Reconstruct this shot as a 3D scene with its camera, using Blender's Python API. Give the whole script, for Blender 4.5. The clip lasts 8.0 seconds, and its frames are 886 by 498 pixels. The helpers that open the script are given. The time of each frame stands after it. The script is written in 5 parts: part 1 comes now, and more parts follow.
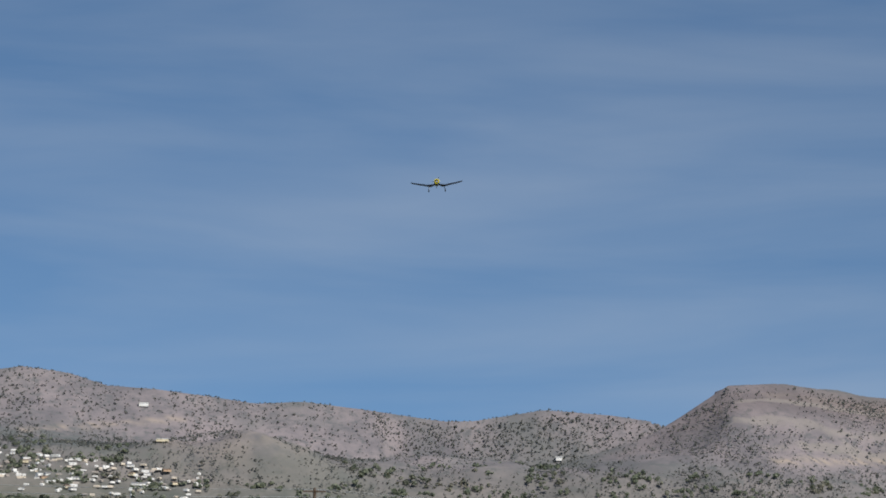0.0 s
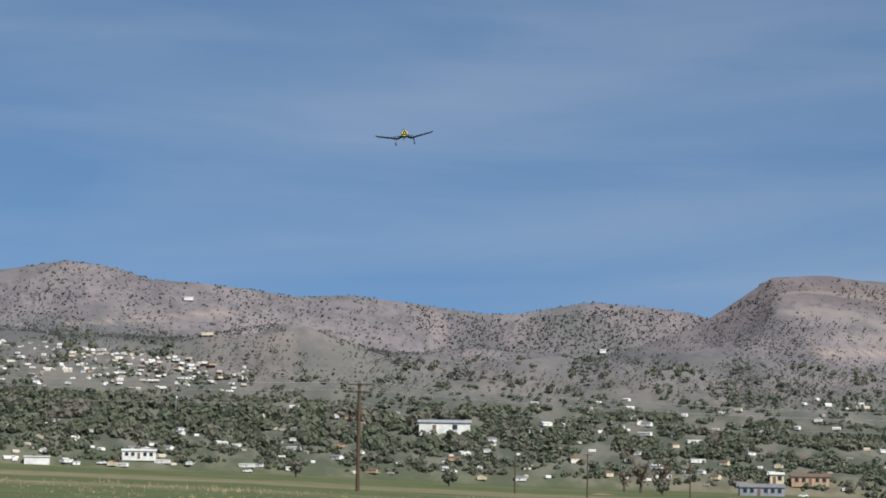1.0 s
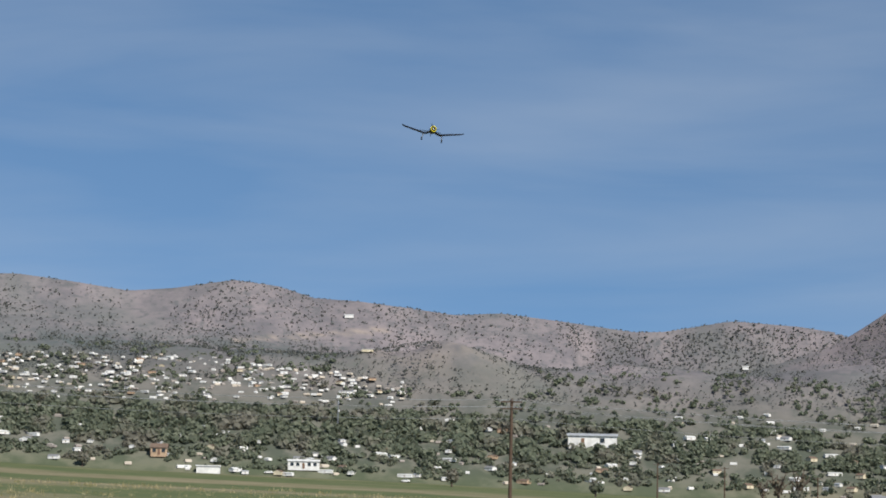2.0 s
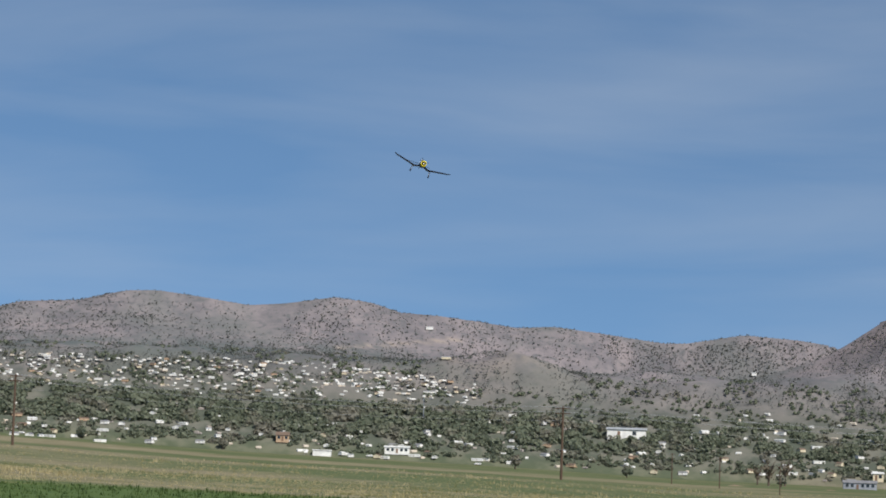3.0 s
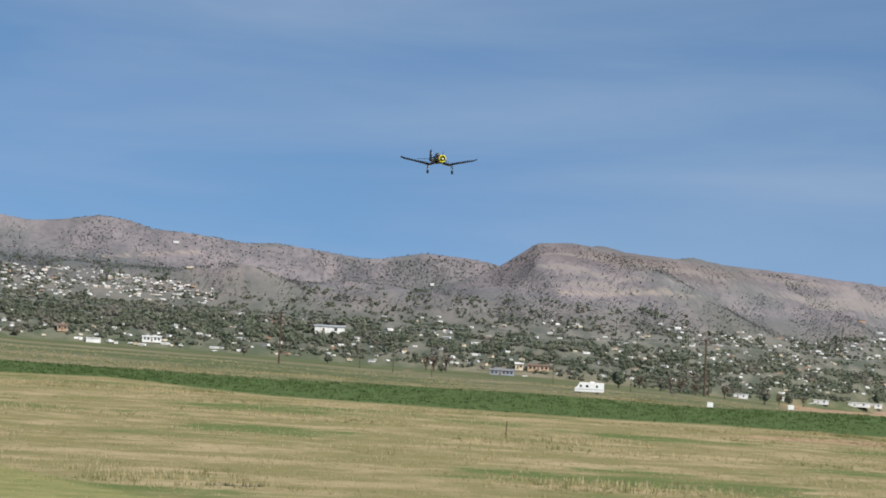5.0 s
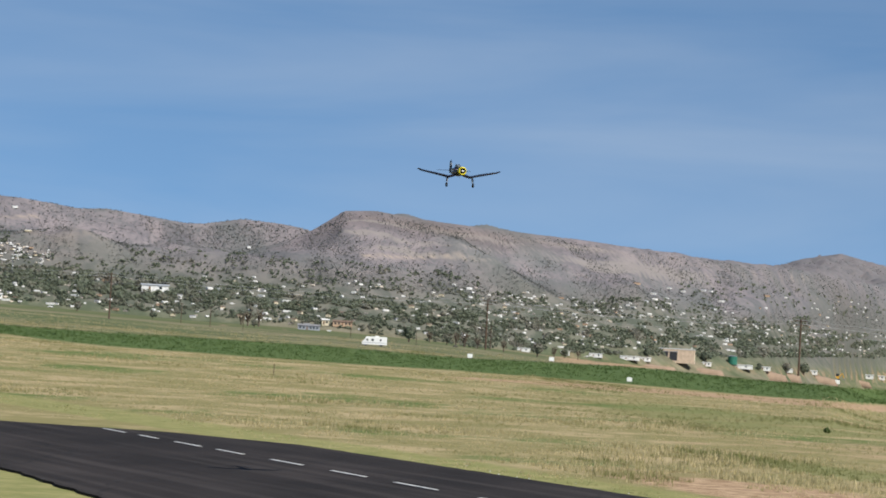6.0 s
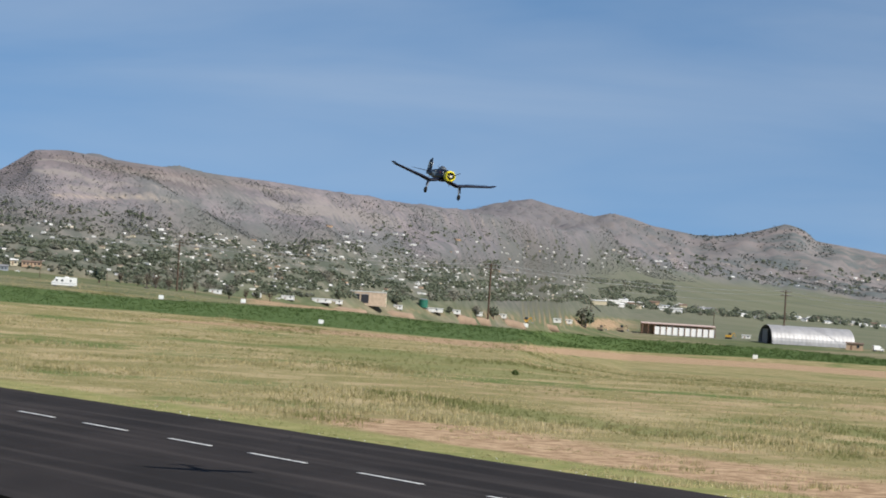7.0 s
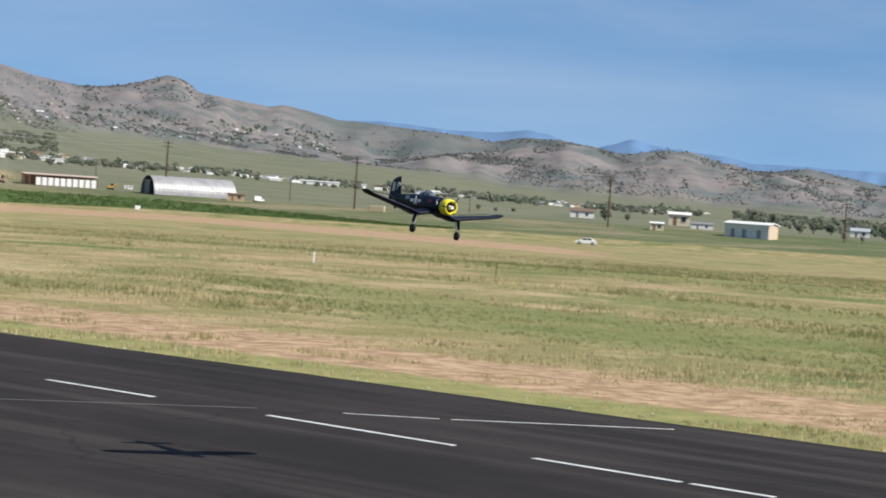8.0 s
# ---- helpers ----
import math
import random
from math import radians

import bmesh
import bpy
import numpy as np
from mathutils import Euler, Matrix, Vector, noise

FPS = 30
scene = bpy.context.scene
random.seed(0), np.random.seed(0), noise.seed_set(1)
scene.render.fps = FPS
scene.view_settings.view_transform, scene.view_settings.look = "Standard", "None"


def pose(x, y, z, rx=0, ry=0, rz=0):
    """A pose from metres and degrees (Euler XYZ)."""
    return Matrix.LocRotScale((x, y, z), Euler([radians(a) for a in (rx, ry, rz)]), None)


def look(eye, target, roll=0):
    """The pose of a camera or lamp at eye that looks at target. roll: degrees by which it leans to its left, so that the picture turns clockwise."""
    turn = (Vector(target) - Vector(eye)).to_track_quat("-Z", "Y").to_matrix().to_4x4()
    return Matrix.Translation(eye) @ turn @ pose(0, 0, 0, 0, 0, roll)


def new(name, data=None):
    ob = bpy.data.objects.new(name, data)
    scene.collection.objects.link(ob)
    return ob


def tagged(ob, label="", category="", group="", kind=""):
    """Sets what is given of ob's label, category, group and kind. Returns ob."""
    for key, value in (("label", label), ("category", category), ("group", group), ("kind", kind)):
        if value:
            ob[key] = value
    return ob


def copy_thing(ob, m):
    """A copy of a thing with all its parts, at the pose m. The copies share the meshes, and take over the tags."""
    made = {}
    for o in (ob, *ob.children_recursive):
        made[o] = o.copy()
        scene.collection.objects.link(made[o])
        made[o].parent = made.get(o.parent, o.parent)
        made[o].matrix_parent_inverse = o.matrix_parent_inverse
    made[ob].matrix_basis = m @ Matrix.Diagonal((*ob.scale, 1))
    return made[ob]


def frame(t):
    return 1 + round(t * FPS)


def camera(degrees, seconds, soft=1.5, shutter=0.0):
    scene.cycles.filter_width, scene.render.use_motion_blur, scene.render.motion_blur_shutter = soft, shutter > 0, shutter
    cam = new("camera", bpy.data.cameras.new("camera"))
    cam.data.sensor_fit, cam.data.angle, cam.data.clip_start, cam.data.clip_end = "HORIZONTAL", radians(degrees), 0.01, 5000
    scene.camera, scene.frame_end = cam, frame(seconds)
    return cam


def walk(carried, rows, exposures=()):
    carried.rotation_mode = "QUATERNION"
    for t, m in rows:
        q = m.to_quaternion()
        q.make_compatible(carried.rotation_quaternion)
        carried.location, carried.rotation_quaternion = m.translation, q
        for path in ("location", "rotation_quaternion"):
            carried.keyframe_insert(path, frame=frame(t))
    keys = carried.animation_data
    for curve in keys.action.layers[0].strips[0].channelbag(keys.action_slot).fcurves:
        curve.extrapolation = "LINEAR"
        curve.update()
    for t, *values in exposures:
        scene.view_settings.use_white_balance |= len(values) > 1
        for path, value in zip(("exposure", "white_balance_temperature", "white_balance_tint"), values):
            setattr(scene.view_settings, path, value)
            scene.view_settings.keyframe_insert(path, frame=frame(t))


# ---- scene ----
# ---------------------------------------------------------------- camera
# bearing 0 is +y, to the right is plus; the last standpoint is the origin
cam = camera(20.0, 8.0, soft=1.8, shutter=0.06)
EYE = 2.0
AXIS = radians(-9.75)
TURNS = [  # seconds, bearing, pitch, lean
    (0.0, -7.24, 7.90, 0.97),
    (0.5, -7.71, 6.68, 1.04),
    (1.0, -8.20, 5.45, 0.85),
    (1.5, -9.89, 5.37, 0.95),
    (1.7, -11.10, 5.65, 1.08),
    (2.8, -12.77, 5.35, 1.77),
    (3.0, -12.81, 5.13, 1.92),
    (3.5, -12.87, 4.30, 1.82),
    (4.0, -10.30, 3.81, 1.97),
    (4.2, -9.08, 3.61, 2.24),
    (5.3, -5.27, 2.60, 3.17),
    (5.5, -4.44, 2.59, 3.14),
    (6.0, -2.41, 2.02, 3.24),
    (6.5, 0.00, 1.56, 3.40),
    (7.0, 4.66, 1.13, 3.62),
    (7.2, 6.61, 0.84, 3.62),
    (7.5, 9.78, 0.01, 3.61),
    (8.0, 18.86, -1.36, 3.77),
]

RISE = [(0.0, 0.15), (1.5, 0.15), (3.5, 0.07), (4.2, 0.05), (5.4, -0.26), (5.55, -0.26), (5.9, 0.0), (6.3, 0.0), (8.0, 0.0)]


def leg(t, t0, t1, ramp, v):
    """Way covered on a straight leg with a soft start and stop."""
    u, span = min(max(t, t0), t1) - t0, t1 - t0
    if u < ramp:
        return v * u * u / 2 / ramp
    if u < span - ramp:
        return v * (u - ramp / 2)
    return v * (span - ramp) - v * (span - u) ** 2 / 2 / ramp


def eye_at(t):
    back = leg(t, 1.7, 3.61, 0.2, 37.6) + leg(t, 4.02, 5.80, 0.2, 39.5)
    a = leg(9, 1.7, 3.61, 0.2, 37.6) + leg(9, 4.02, 5.80, 0.2, 39.5) - back
    return Vector((a * math.sin(AXIS), a * math.cos(AXIS), EYE + glide(RISE, t)[0]))


def glide(table, t):
    """Smooth value between rows (cubic, slopes from the neighbours)."""
    ts = [r[0] for r in table]
    i = max(0, min(len(ts) - 2, sum(1 for x in ts if x <= t) - 1))

    def slope(k, c):
        a, b = max(0, k - 1), min(len(ts) - 1, k + 1)
        return (table[b][c] - table[a][c]) / (ts[b] - ts[a])
    h = ts[i + 1] - ts[i]
    u = (t - ts[i]) / h
    out = []
    for c in range(1, len(table[0])):
        p, q, m, n = table[i][c], table[i + 1][c], slope(i, c) * h, slope(i + 1, c) * h
        out.append((2 * u**3 - 3 * u**2 + 1) * p + (u**3 - 2 * u**2 + u) * m + (3 * u**2 - 2 * u**3) * q + (u**3 - u**2) * n)
    return out


def camera_pose(t):
    az, el, lean = glide(TURNS, t)
    e, a, p = eye_at(t), radians(az), radians(el)
    return look(e, e + Vector((math.sin(a) * math.cos(p), math.cos(a) * math.cos(p), math.sin(p))) * 10, lean)


walk(cam, [(k / 10, camera_pose(k / 10)) for k in range(81)], exposures=[(0.0, 0.10), (1.5, 0.24), (3.5, 0.18), (5.5, 0.34), (7.0, 0.36), (8.0, 0.55)])

# ---------------------------------------------------------------- light
SUN_AZ, SUN_EL = 136.0, 45.0
world = bpy.data.worlds.new("world")
scene.world = world
world.use_nodes = True
wn = world.node_tree.nodes
wl = world.node_tree.links
bg = wn["Background"]
sky = wn.new("ShaderNodeTexSky")
sky.sky_type, sky.sun_disc = "NISHITA", False
sky.sun_elevation, sky.sun_rotation = radians(SUN_EL), radians(SUN_AZ)
sky.altitude, sky.air_density, sky.dust_density, sky.ozone_density = 1500, 1.0, 0.6, 3.0
# thin cloud streaks, stretched along the horizon
tc = wn.new("ShaderNodeTexCoord")
mp = wn.new("ShaderNodeMapping")
mp.inputs["Scale"].default_value = (4.2, 4.2, 27)
cn = wn.new("ShaderNodeTexNoise")
cn.inputs["Scale"].default_value, cn.inputs["Detail"].default_value, cn.inputs["Roughness"].default_value = 1.0, 6, 0.48
cn.inputs["Distortion"].default_value = 0.35
ramp = wn.new("ShaderNodeValToRGB")
ramp.color_ramp.elements[0].position, ramp.color_ramp.elements[1].position = 0.38, 0.78
ramp.color_ramp.elements[1].color = (0.26, 0.26, 0.26, 1)
tint = wn.new("ShaderNodeMix")
tint.data_type, tint.blend_type = "RGBA", "MULTIPLY"
tint.inputs[0].default_value = 1.0
tint.inputs[7].default_value = (0.77, 0.88, 0.89, 1)
mix = wn.new("ShaderNodeMix")
mix.data_type = "RGBA"
mix.inputs[7].default_value = (4.4, 4.8, 5.3, 1)
wl.new(tc.outputs["Generated"], mp.inputs["Vector"])
wl.new(mp.outputs[0], cn.inputs["Vector"])
wl.new(cn.outputs["Fac"], ramp.inputs[0])
lift = wn.new("ShaderNodeVectorMath")
lift.operation = "ADD"
lift.inputs[1].default_value = (0, 0, 0.19)
even = wn.new("ShaderNodeVectorMath")
even.operation = "NORMALIZE"
wl.new(tc.outputs["Generated"], lift.inputs[0])
wl.new(lift.outputs[0], even.inputs[0])
wl.new(even.outputs[0], sky.inputs["Vector"])
wl.new(sky.outputs[0], tint.inputs[6])
wl.new(tint.outputs[2], mix.inputs[6])
wl.new(ramp.outputs[0], mix.inputs[0])
wl.new(mix.outputs[2], bg.inputs[0])
bg.inputs[1].default_value = 0.108
sun = new("sun", bpy.data.lights.new("sun", "SUN"))
sun.data.energy, sun.data.angle, sun.data.color = 4.8, radians(0.6), (1.0, 0.95, 0.87)
_a, _e = radians(SUN_AZ), radians(SUN_EL)
sun.matrix_world = look((0, 0, 60), Vector((0, 0, 60)) - Vector((math.sin(_a) * math.cos(_e), math.cos(_a) * math.cos(_e), math.sin(_e))))

# ---------------------------------------------------------------- materials


def shader(name, rough=0.8, metal=0.0):
    m = bpy.data.materials.new(name)
    m.use_nodes = True
    b = m.node_tree.nodes["Principled BSDF"]
    b.inputs["Roughness"].default_value, b.inputs["Metallic"].default_value = rough, metal
    b.inputs["Specular IOR Level"].default_value = 0.3
    return m, m.node_tree.nodes, m.node_tree.links, b


def noise_node(n, l, scale, detail=4, stretch=None, rough=0.55):
    c = n.new("ShaderNodeNewGeometry") if stretch != "object" else n.new("ShaderNodeTexCoord")
    t = n.new("ShaderNodeTexNoise")
    t.inputs["Scale"].default_value, t.inputs["Detail"].default_value, t.inputs["Roughness"].default_value = scale, detail, rough
    out = c.outputs["Position"] if stretch != "object" else c.outputs["Object"]
    if stretch and stretch != "object":
        m = n.new("ShaderNodeMapping")
        m.inputs["Scale"].default_value = stretch
        l.new(out, m.inputs[0])
        out = m.outputs[0]
    l.new(out, t.inputs["Vector"])
    return t.outputs["Fac"]


def mix_node(n, l, fac, a, b):
    m = n.new("ShaderNodeMix")
    m.data_type = "RGBA"
    for i, v in ((0, fac), (6, a), (7, b)):
        if isinstance(v, (int, float)):
            m.inputs[i].default_value = v
        elif isinstance(v, tuple):
            m.inputs[i].default_value = (*v, 1)
        else:
            l.new(v, m.inputs[i])
    return m.outputs[2]


def ramp_node(n, l, fac, lo, hi):
    m = n.new("ShaderNodeMapRange")
    m.inputs[1].default_value, m.inputs[2].default_value = lo, hi
    m.interpolation_type = "SMOOTHSTEP"
    l.new(fac, m.inputs[0])
    return m.outputs[0]


def math_node(n, l, op, a, b):
    m = n.new("ShaderNodeMath")
    m.operation = op
    for i, v in ((0, a), (1, b)):
        if isinstance(v, (int, float)):
            m.inputs[i].default_value = v
        else:
            l.new(v, m.inputs[i])
    return m.outputs[0]


def bump_node(n, l, b, height, strength=0.3, dist=0.02):
    k = n.new("ShaderNodeBump")
    k.inputs["Strength"].default_value, k.inputs["Distance"].default_value = strength, dist
    l.new(height, k.inputs["Height"])
    l.new(k.outputs[0], b.inputs["Normal"])


def plain(name, col, rough=0.6, metal=0.0, vary=0.25, scale=3.0, rand=0.0):
    """A painted or natural surface with stains at two scales; rand: lightness spread from object to object."""
    m, n, l, b = shader(name, rough, metal)
    dark = tuple(c * (1 - vary) for c in col)
    f2 = noise_node(n, l, scale * 9, 3, "object")
    c = mix_node(n, l, ramp_node(n, l, noise_node(n, l, scale, 5, "object"), 0.3, 0.7), dark, col)
    c = mix_node(n, l, math_node(n, l, "MULTIPLY", f2, 0.25), c, tuple(v * 0.7 for v in col))
    if rand:
        o = n.new("ShaderNodeObjectInfo")
        h = n.new("ShaderNodeHueSaturation")
        l.new(math_node(n, l, "ADD", math_node(n, l, "MULTIPLY", o.outputs["Random"], rand), 1 - rand / 2), h.inputs["Value"])
        l.new(c, h.inputs["Color"])
        c = h.outputs[0]
    l.new(c, b.inputs["Base Color"])
    return m


def attr(n, name):
    a = n.new("ShaderNodeAttribute")
    a.attribute_name = name
    return a.outputs["Fac"]


def ground_material():
    m, n, l, b = shader("ground", 0.95)
    b.inputs["Specular IOR Level"].default_value = 0.1
    patch = noise_node(n, l, 0.30, 9, None, 0.74)
    fine = noise_node(n, l, 1.6, 8, None, 0.75)
    big = noise_node(n, l, 0.03, 4)
    olive, straw = (0.205, 0.183, 0.080), (0.365, 0.290, 0.165)
    c = mix_node(n, l, ramp_node(n, l, patch, 0.44, 0.62), olive, straw)
    c = mix_node(n, l, ramp_node(n, l, noise_node(n, l, 0.09, 7, None, 0.7), 0.52, 0.62), c, (0.105, 0.14, 0.042))
    c = mix_node(n, l, math_node(n, l, "MULTIPLY", ramp_node(n, l, fine, 0.45, 0.75), 0.55), c, (0.105, 0.10, 0.045))
    wob = math_node(n, l, "MULTIPLY", math_node(n, l, "SUBTRACT", patch, 0.5), 1.1)

    def layer(c, name, col, k=1.0, lo=0.35, hi=0.65):
        f = ramp_node(n, l, math_node(n, l, "ADD", attr(n, name), wob), lo, hi)
        return mix_node(n, l, math_node(n, l, "MULTIPLY", f, k), c, col)
    streak = ramp_node(n, l, noise_node(n, l, 0.06, 8, (0.35, 1.0, 1.0), 0.7), 0.45, 0.6)
    c = layer(c, "far_field", mix_node(n, l, ramp_node(n, l, noise_node(n, l, 0.5, 9, None, 0.72), 0.38, 0.68), mix_node(n, l, streak, (0.078, 0.100, 0.044), (0.165, 0.148, 0.088)), mix_node(n, l, streak, (0.118, 0.132, 0.062), (0.235, 0.205, 0.132))))
    c = layer(c, "sward", mix_node(n, l, ramp_node(n, l, fine, 0.35, 0.7), (0.135, 0.152, 0.055), (0.225, 0.22, 0.095)), 0.7)
    c = layer(c, "lush", mix_node(n, l, ramp_node(n, l, fine, 0.35, 0.7), (0.052, 0.090, 0.026), (0.10, 0.135, 0.045)))
    c = layer(c, "verge", mix_node(n, l, ramp_node(n, l, fine, 0.35, 0.7), (0.16, 0.175, 0.06), (0.29, 0.265, 0.115)), 0.9)
    c = layer(c, "dirt", mix_node(n, l, ramp_node(n, l, noise_node(n, l, 2.6, 9, None, 0.8), 0.42, 0.6), (0.235, 0.155, 0.092), (0.44, 0.315, 0.20)))
    c = layer(c, "plain", mix_node(n, l, ramp_node(n, l, big, 0.4, 0.6), (0.122, 0.132, 0.084), (0.148, 0.150, 0.100)))
    c = mix_node(n, l, attr(n, "town"), c, mix_node(n, l, ramp_node(n, l, noise_node(n, l, 0.5, 5), 0.4, 0.6), (0.074, 0.084, 0.066), (0.132, 0.130, 0.108)))
    # hill, rock and strata tones are shifted to blue-grey, painting in distance haze
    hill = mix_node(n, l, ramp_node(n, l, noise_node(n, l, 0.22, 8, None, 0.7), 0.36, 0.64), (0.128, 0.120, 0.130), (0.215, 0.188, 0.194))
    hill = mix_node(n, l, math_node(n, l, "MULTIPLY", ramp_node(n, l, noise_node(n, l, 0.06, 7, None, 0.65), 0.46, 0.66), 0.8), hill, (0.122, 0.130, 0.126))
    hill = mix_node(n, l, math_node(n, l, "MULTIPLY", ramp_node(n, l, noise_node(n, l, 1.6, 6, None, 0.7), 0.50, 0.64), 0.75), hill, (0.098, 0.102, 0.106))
    # the far hills' base colour carries the same haze, bluish grey-green
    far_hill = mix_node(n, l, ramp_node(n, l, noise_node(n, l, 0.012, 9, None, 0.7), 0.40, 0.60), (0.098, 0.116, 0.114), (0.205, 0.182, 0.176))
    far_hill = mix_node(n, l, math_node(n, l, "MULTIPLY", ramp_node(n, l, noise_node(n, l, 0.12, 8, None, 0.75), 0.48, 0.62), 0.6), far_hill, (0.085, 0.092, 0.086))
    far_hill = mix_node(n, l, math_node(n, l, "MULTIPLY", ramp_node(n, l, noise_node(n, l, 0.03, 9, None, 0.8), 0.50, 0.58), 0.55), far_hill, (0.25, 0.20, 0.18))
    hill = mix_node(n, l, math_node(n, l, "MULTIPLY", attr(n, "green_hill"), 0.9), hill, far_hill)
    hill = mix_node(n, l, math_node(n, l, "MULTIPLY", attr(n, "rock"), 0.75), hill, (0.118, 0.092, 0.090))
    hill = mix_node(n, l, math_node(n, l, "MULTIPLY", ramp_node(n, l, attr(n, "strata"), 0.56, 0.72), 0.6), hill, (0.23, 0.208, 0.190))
    hill = mix_node(n, l, math_node(n, l, "MULTIPLY", math_node(n, l, "MULTIPLY", attr(n, "wooded"), ramp_node(n, l, noise_node(n, l, 0.5, 8, None, 0.7), 0.34, 0.56)), 0.8), hill, (0.080, 0.098, 0.096))
    hill = mix_node(n, l, math_node(n, l, "MULTIPLY", attr(n, "track"), ramp_node(n, l, noise_node(n, l, 0.6, 4), 0.3, 0.6)), hill, (0.30, 0.25, 0.21))
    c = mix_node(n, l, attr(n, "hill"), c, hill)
    l.new(c, b.inputs["Base Color"])
    bump_node(n, l, b, fine, 0.25, 0.04)
    return m

# ---------------------------------------------------------------- the lie of the land, by bearing and distance
LEFT_CREST = [(-40, 2.04), (-24, 2.24), (-20.1, 2.40), (-19.5, 2.41), (-18.8, 2.61), (-17.9, 2.66), (-17.1, 2.85), (-16.6, 2.87), (-15.9, 2.79),
              (-15.1, 2.68), (-14.5, 2.73), (-13.7, 2.86), (-13.1, 2.79), (-12.6, 2.64), (-12, 2.61), (-11.3, 2.53), (-10.7, 2.45), (-10.1, 2.49),
              (-9.3, 2.40), (-8.3, 2.27), (-7.9, 2.28), (-7, 2.44), (-6.1, 2.38), (-5.4, 2.28), (-4.5, 2.04), (-3, 1.84)]
RIGHT_CREST = [(2, 1.6), (4, 1.8), (5.1, 2.05), (5.8, 2.25), (6.6, 2.40), (7.4, 2.21), (8.0, 2.10), (8.5, 2.21), (8.9, 2.12), (9.4, 1.95),
               (10.4, 1.81), (11.1, 1.85), (11.7, 1.99), (12.4, 2.18), (12.8, 2.05), (13.1, 1.79), (13.8, 1.72), (14.7, 1.64), (15, 1.71),
               (15.6, 1.60), (16.3, 1.42), (17.3, 1.39), (18.4, 1.35), (19.3, 1.26), (19.8, 1.16), (20.6, 1.30), (21.3, 1.29), (22.2, 1.19),
               (22.8, 1.04), (24, 0.9), (25.8, 0.85), (27, 1.01), (27.9, 0.85), (28.7, 0.72), (40, 0.6)]
FRONT_CREST = [(-40, 2.0), (-16, 2.05), (-12, 1.9), (-9, 1.7), (-8, 1.5), (-7.2, 1.6), (-6.5, 1.82), (-5.7, 2.1), (-5.3, 2.35), (-4.9, 2.62),
               (-4.7, 2.76), (-4, 2.80), (-2.9, 2.66), (-1.1, 2.53), (0.8, 2.38), (2.7, 2.23), (3.8, 2.1), (5.2, 2.01), (6.1, 1.97), (6.8, 1.79),
               (7.9, 1.73), (8.7, 1.52), (9.4, 1.33), (10.5, 1.15), (12, 0.95), (14, 0.76), (16.5, 0.52), (17.6, 0.58), (18.9, 0.78), (20.2, 0.96),
               (21.5, 1.21), (22.1, 1.16), (22.8, 1.04), (23.4, 1.17), (23.8, 1.27), (24.3, 1.2), (25.1, 0.99), (25.8, 0.85), (27, 0.8), (28.7, 0.62), (40, 0.5)]
SLOPE = [(-20, 0.0236), (-15, 0.018), (-11, 0.0156), (-8, 0.0128), (-5, 0.0118), (-2, 0.0085), (1.2, 0.002), (3, 0.0), (5.8, -0.0028), (9.3, -0.0062), (12, -0.0065), (22, -0.0072)]
EDGE_R = [(-4, 262), (-2, 265), (2, 278), (5, 300), (6.5, 350), (7.5, 560), (9, 640), (40, 660)]
TOWN_R = [(-4, 275), (-2, 280), (2, 296), (5, 330), (6.5, 400), (7.5, 640), (9, 900), (11, 1200), (12.5, 1400), (14, 1500), (30, 1500)]
TOWN_EL = [(-25, 1.85), (-13, 1.80), (-11.5, 1.56), (-9, 1.52), (-6, 1.58), (-4, 1.45), (-1, 1.34), (2, 1.18), (4, 0.98), (5, 0.95), (7, 0.88), (9, 0.80), (11, 0.72), (14, 0.58), (17, 0.42), (20, 0.12), (22, 0.04), (26, -0.07), (30, -0.1)]
FRONT_R = [(-6.5, 284), (-2, 290), (2, 312), (5, 360), (6.5, 450), (7.5, 720), (9, 1050), (11, 1400), (12.5, 1600), (17, 1900), (30, 2000)]
BACK_R = [(-5.6, 290), (-4.8, 306), (-2, 330), (0, 430), (2, 1200), (4, 2300), (5, 2500), (30, 2900)]


# knolls in front of the slopes: bearing, half width, distance, half depth, rise over distance
KNOLLS = [(-10.9, 1.15, 276.0, 3.0, 0.0075), (-8.2, 1.0, 279.0, 2.5, 0.004), (-1.3, 1.9, 284.0, 2.4, 0.0062), (2.2, 1.5, 296.0, 4.0, 0.004), (-16.6, 1.6, 284.5, 2.2, 0.004), (-13.9, 1.0, 285.0, 2.0, 0.003),
          (8.3, 1.0, 900.0, 60.0, 0.004), (13.6, 1.4, 2250.0, 260.0, 0.006), (15.6, 1.1, 2150.0, 220.0, 0.005), (18.9, 1.0, 1700.0, 160.0, 0.003), (26.0, 1.2, 1750.0, 160.0, 0.003)]


def curve(table, az):
    return np.interp(az, [p[0] for p in table], [p[1] for p in table])


def open_field(az, r):
    """The airfield: rising gently to the left, falling into a shallow dip to the right."""
    w = min(1.0, max(0.0, (az - 2) / 7))
    left = float(curve(SLOPE, az)) * np.maximum(0, r - 80)
    k = float(curve(EDGE_R, az)) / 640
    m = min(1.0, max(0.0, (k - 0.55) / 0.45))
    dip = k * np.interp(r, [0, 70, 200 * k, 300 * k, 450 * k, 525 * k, 640 * k], [0, 0, -2.9, -4.4, -6.8, -7.5, -3.9])
    right = dip * m - 0.0062 * np.maximum(0, r - 80) * (1 - m)
    return left * (1 - w) + right * w


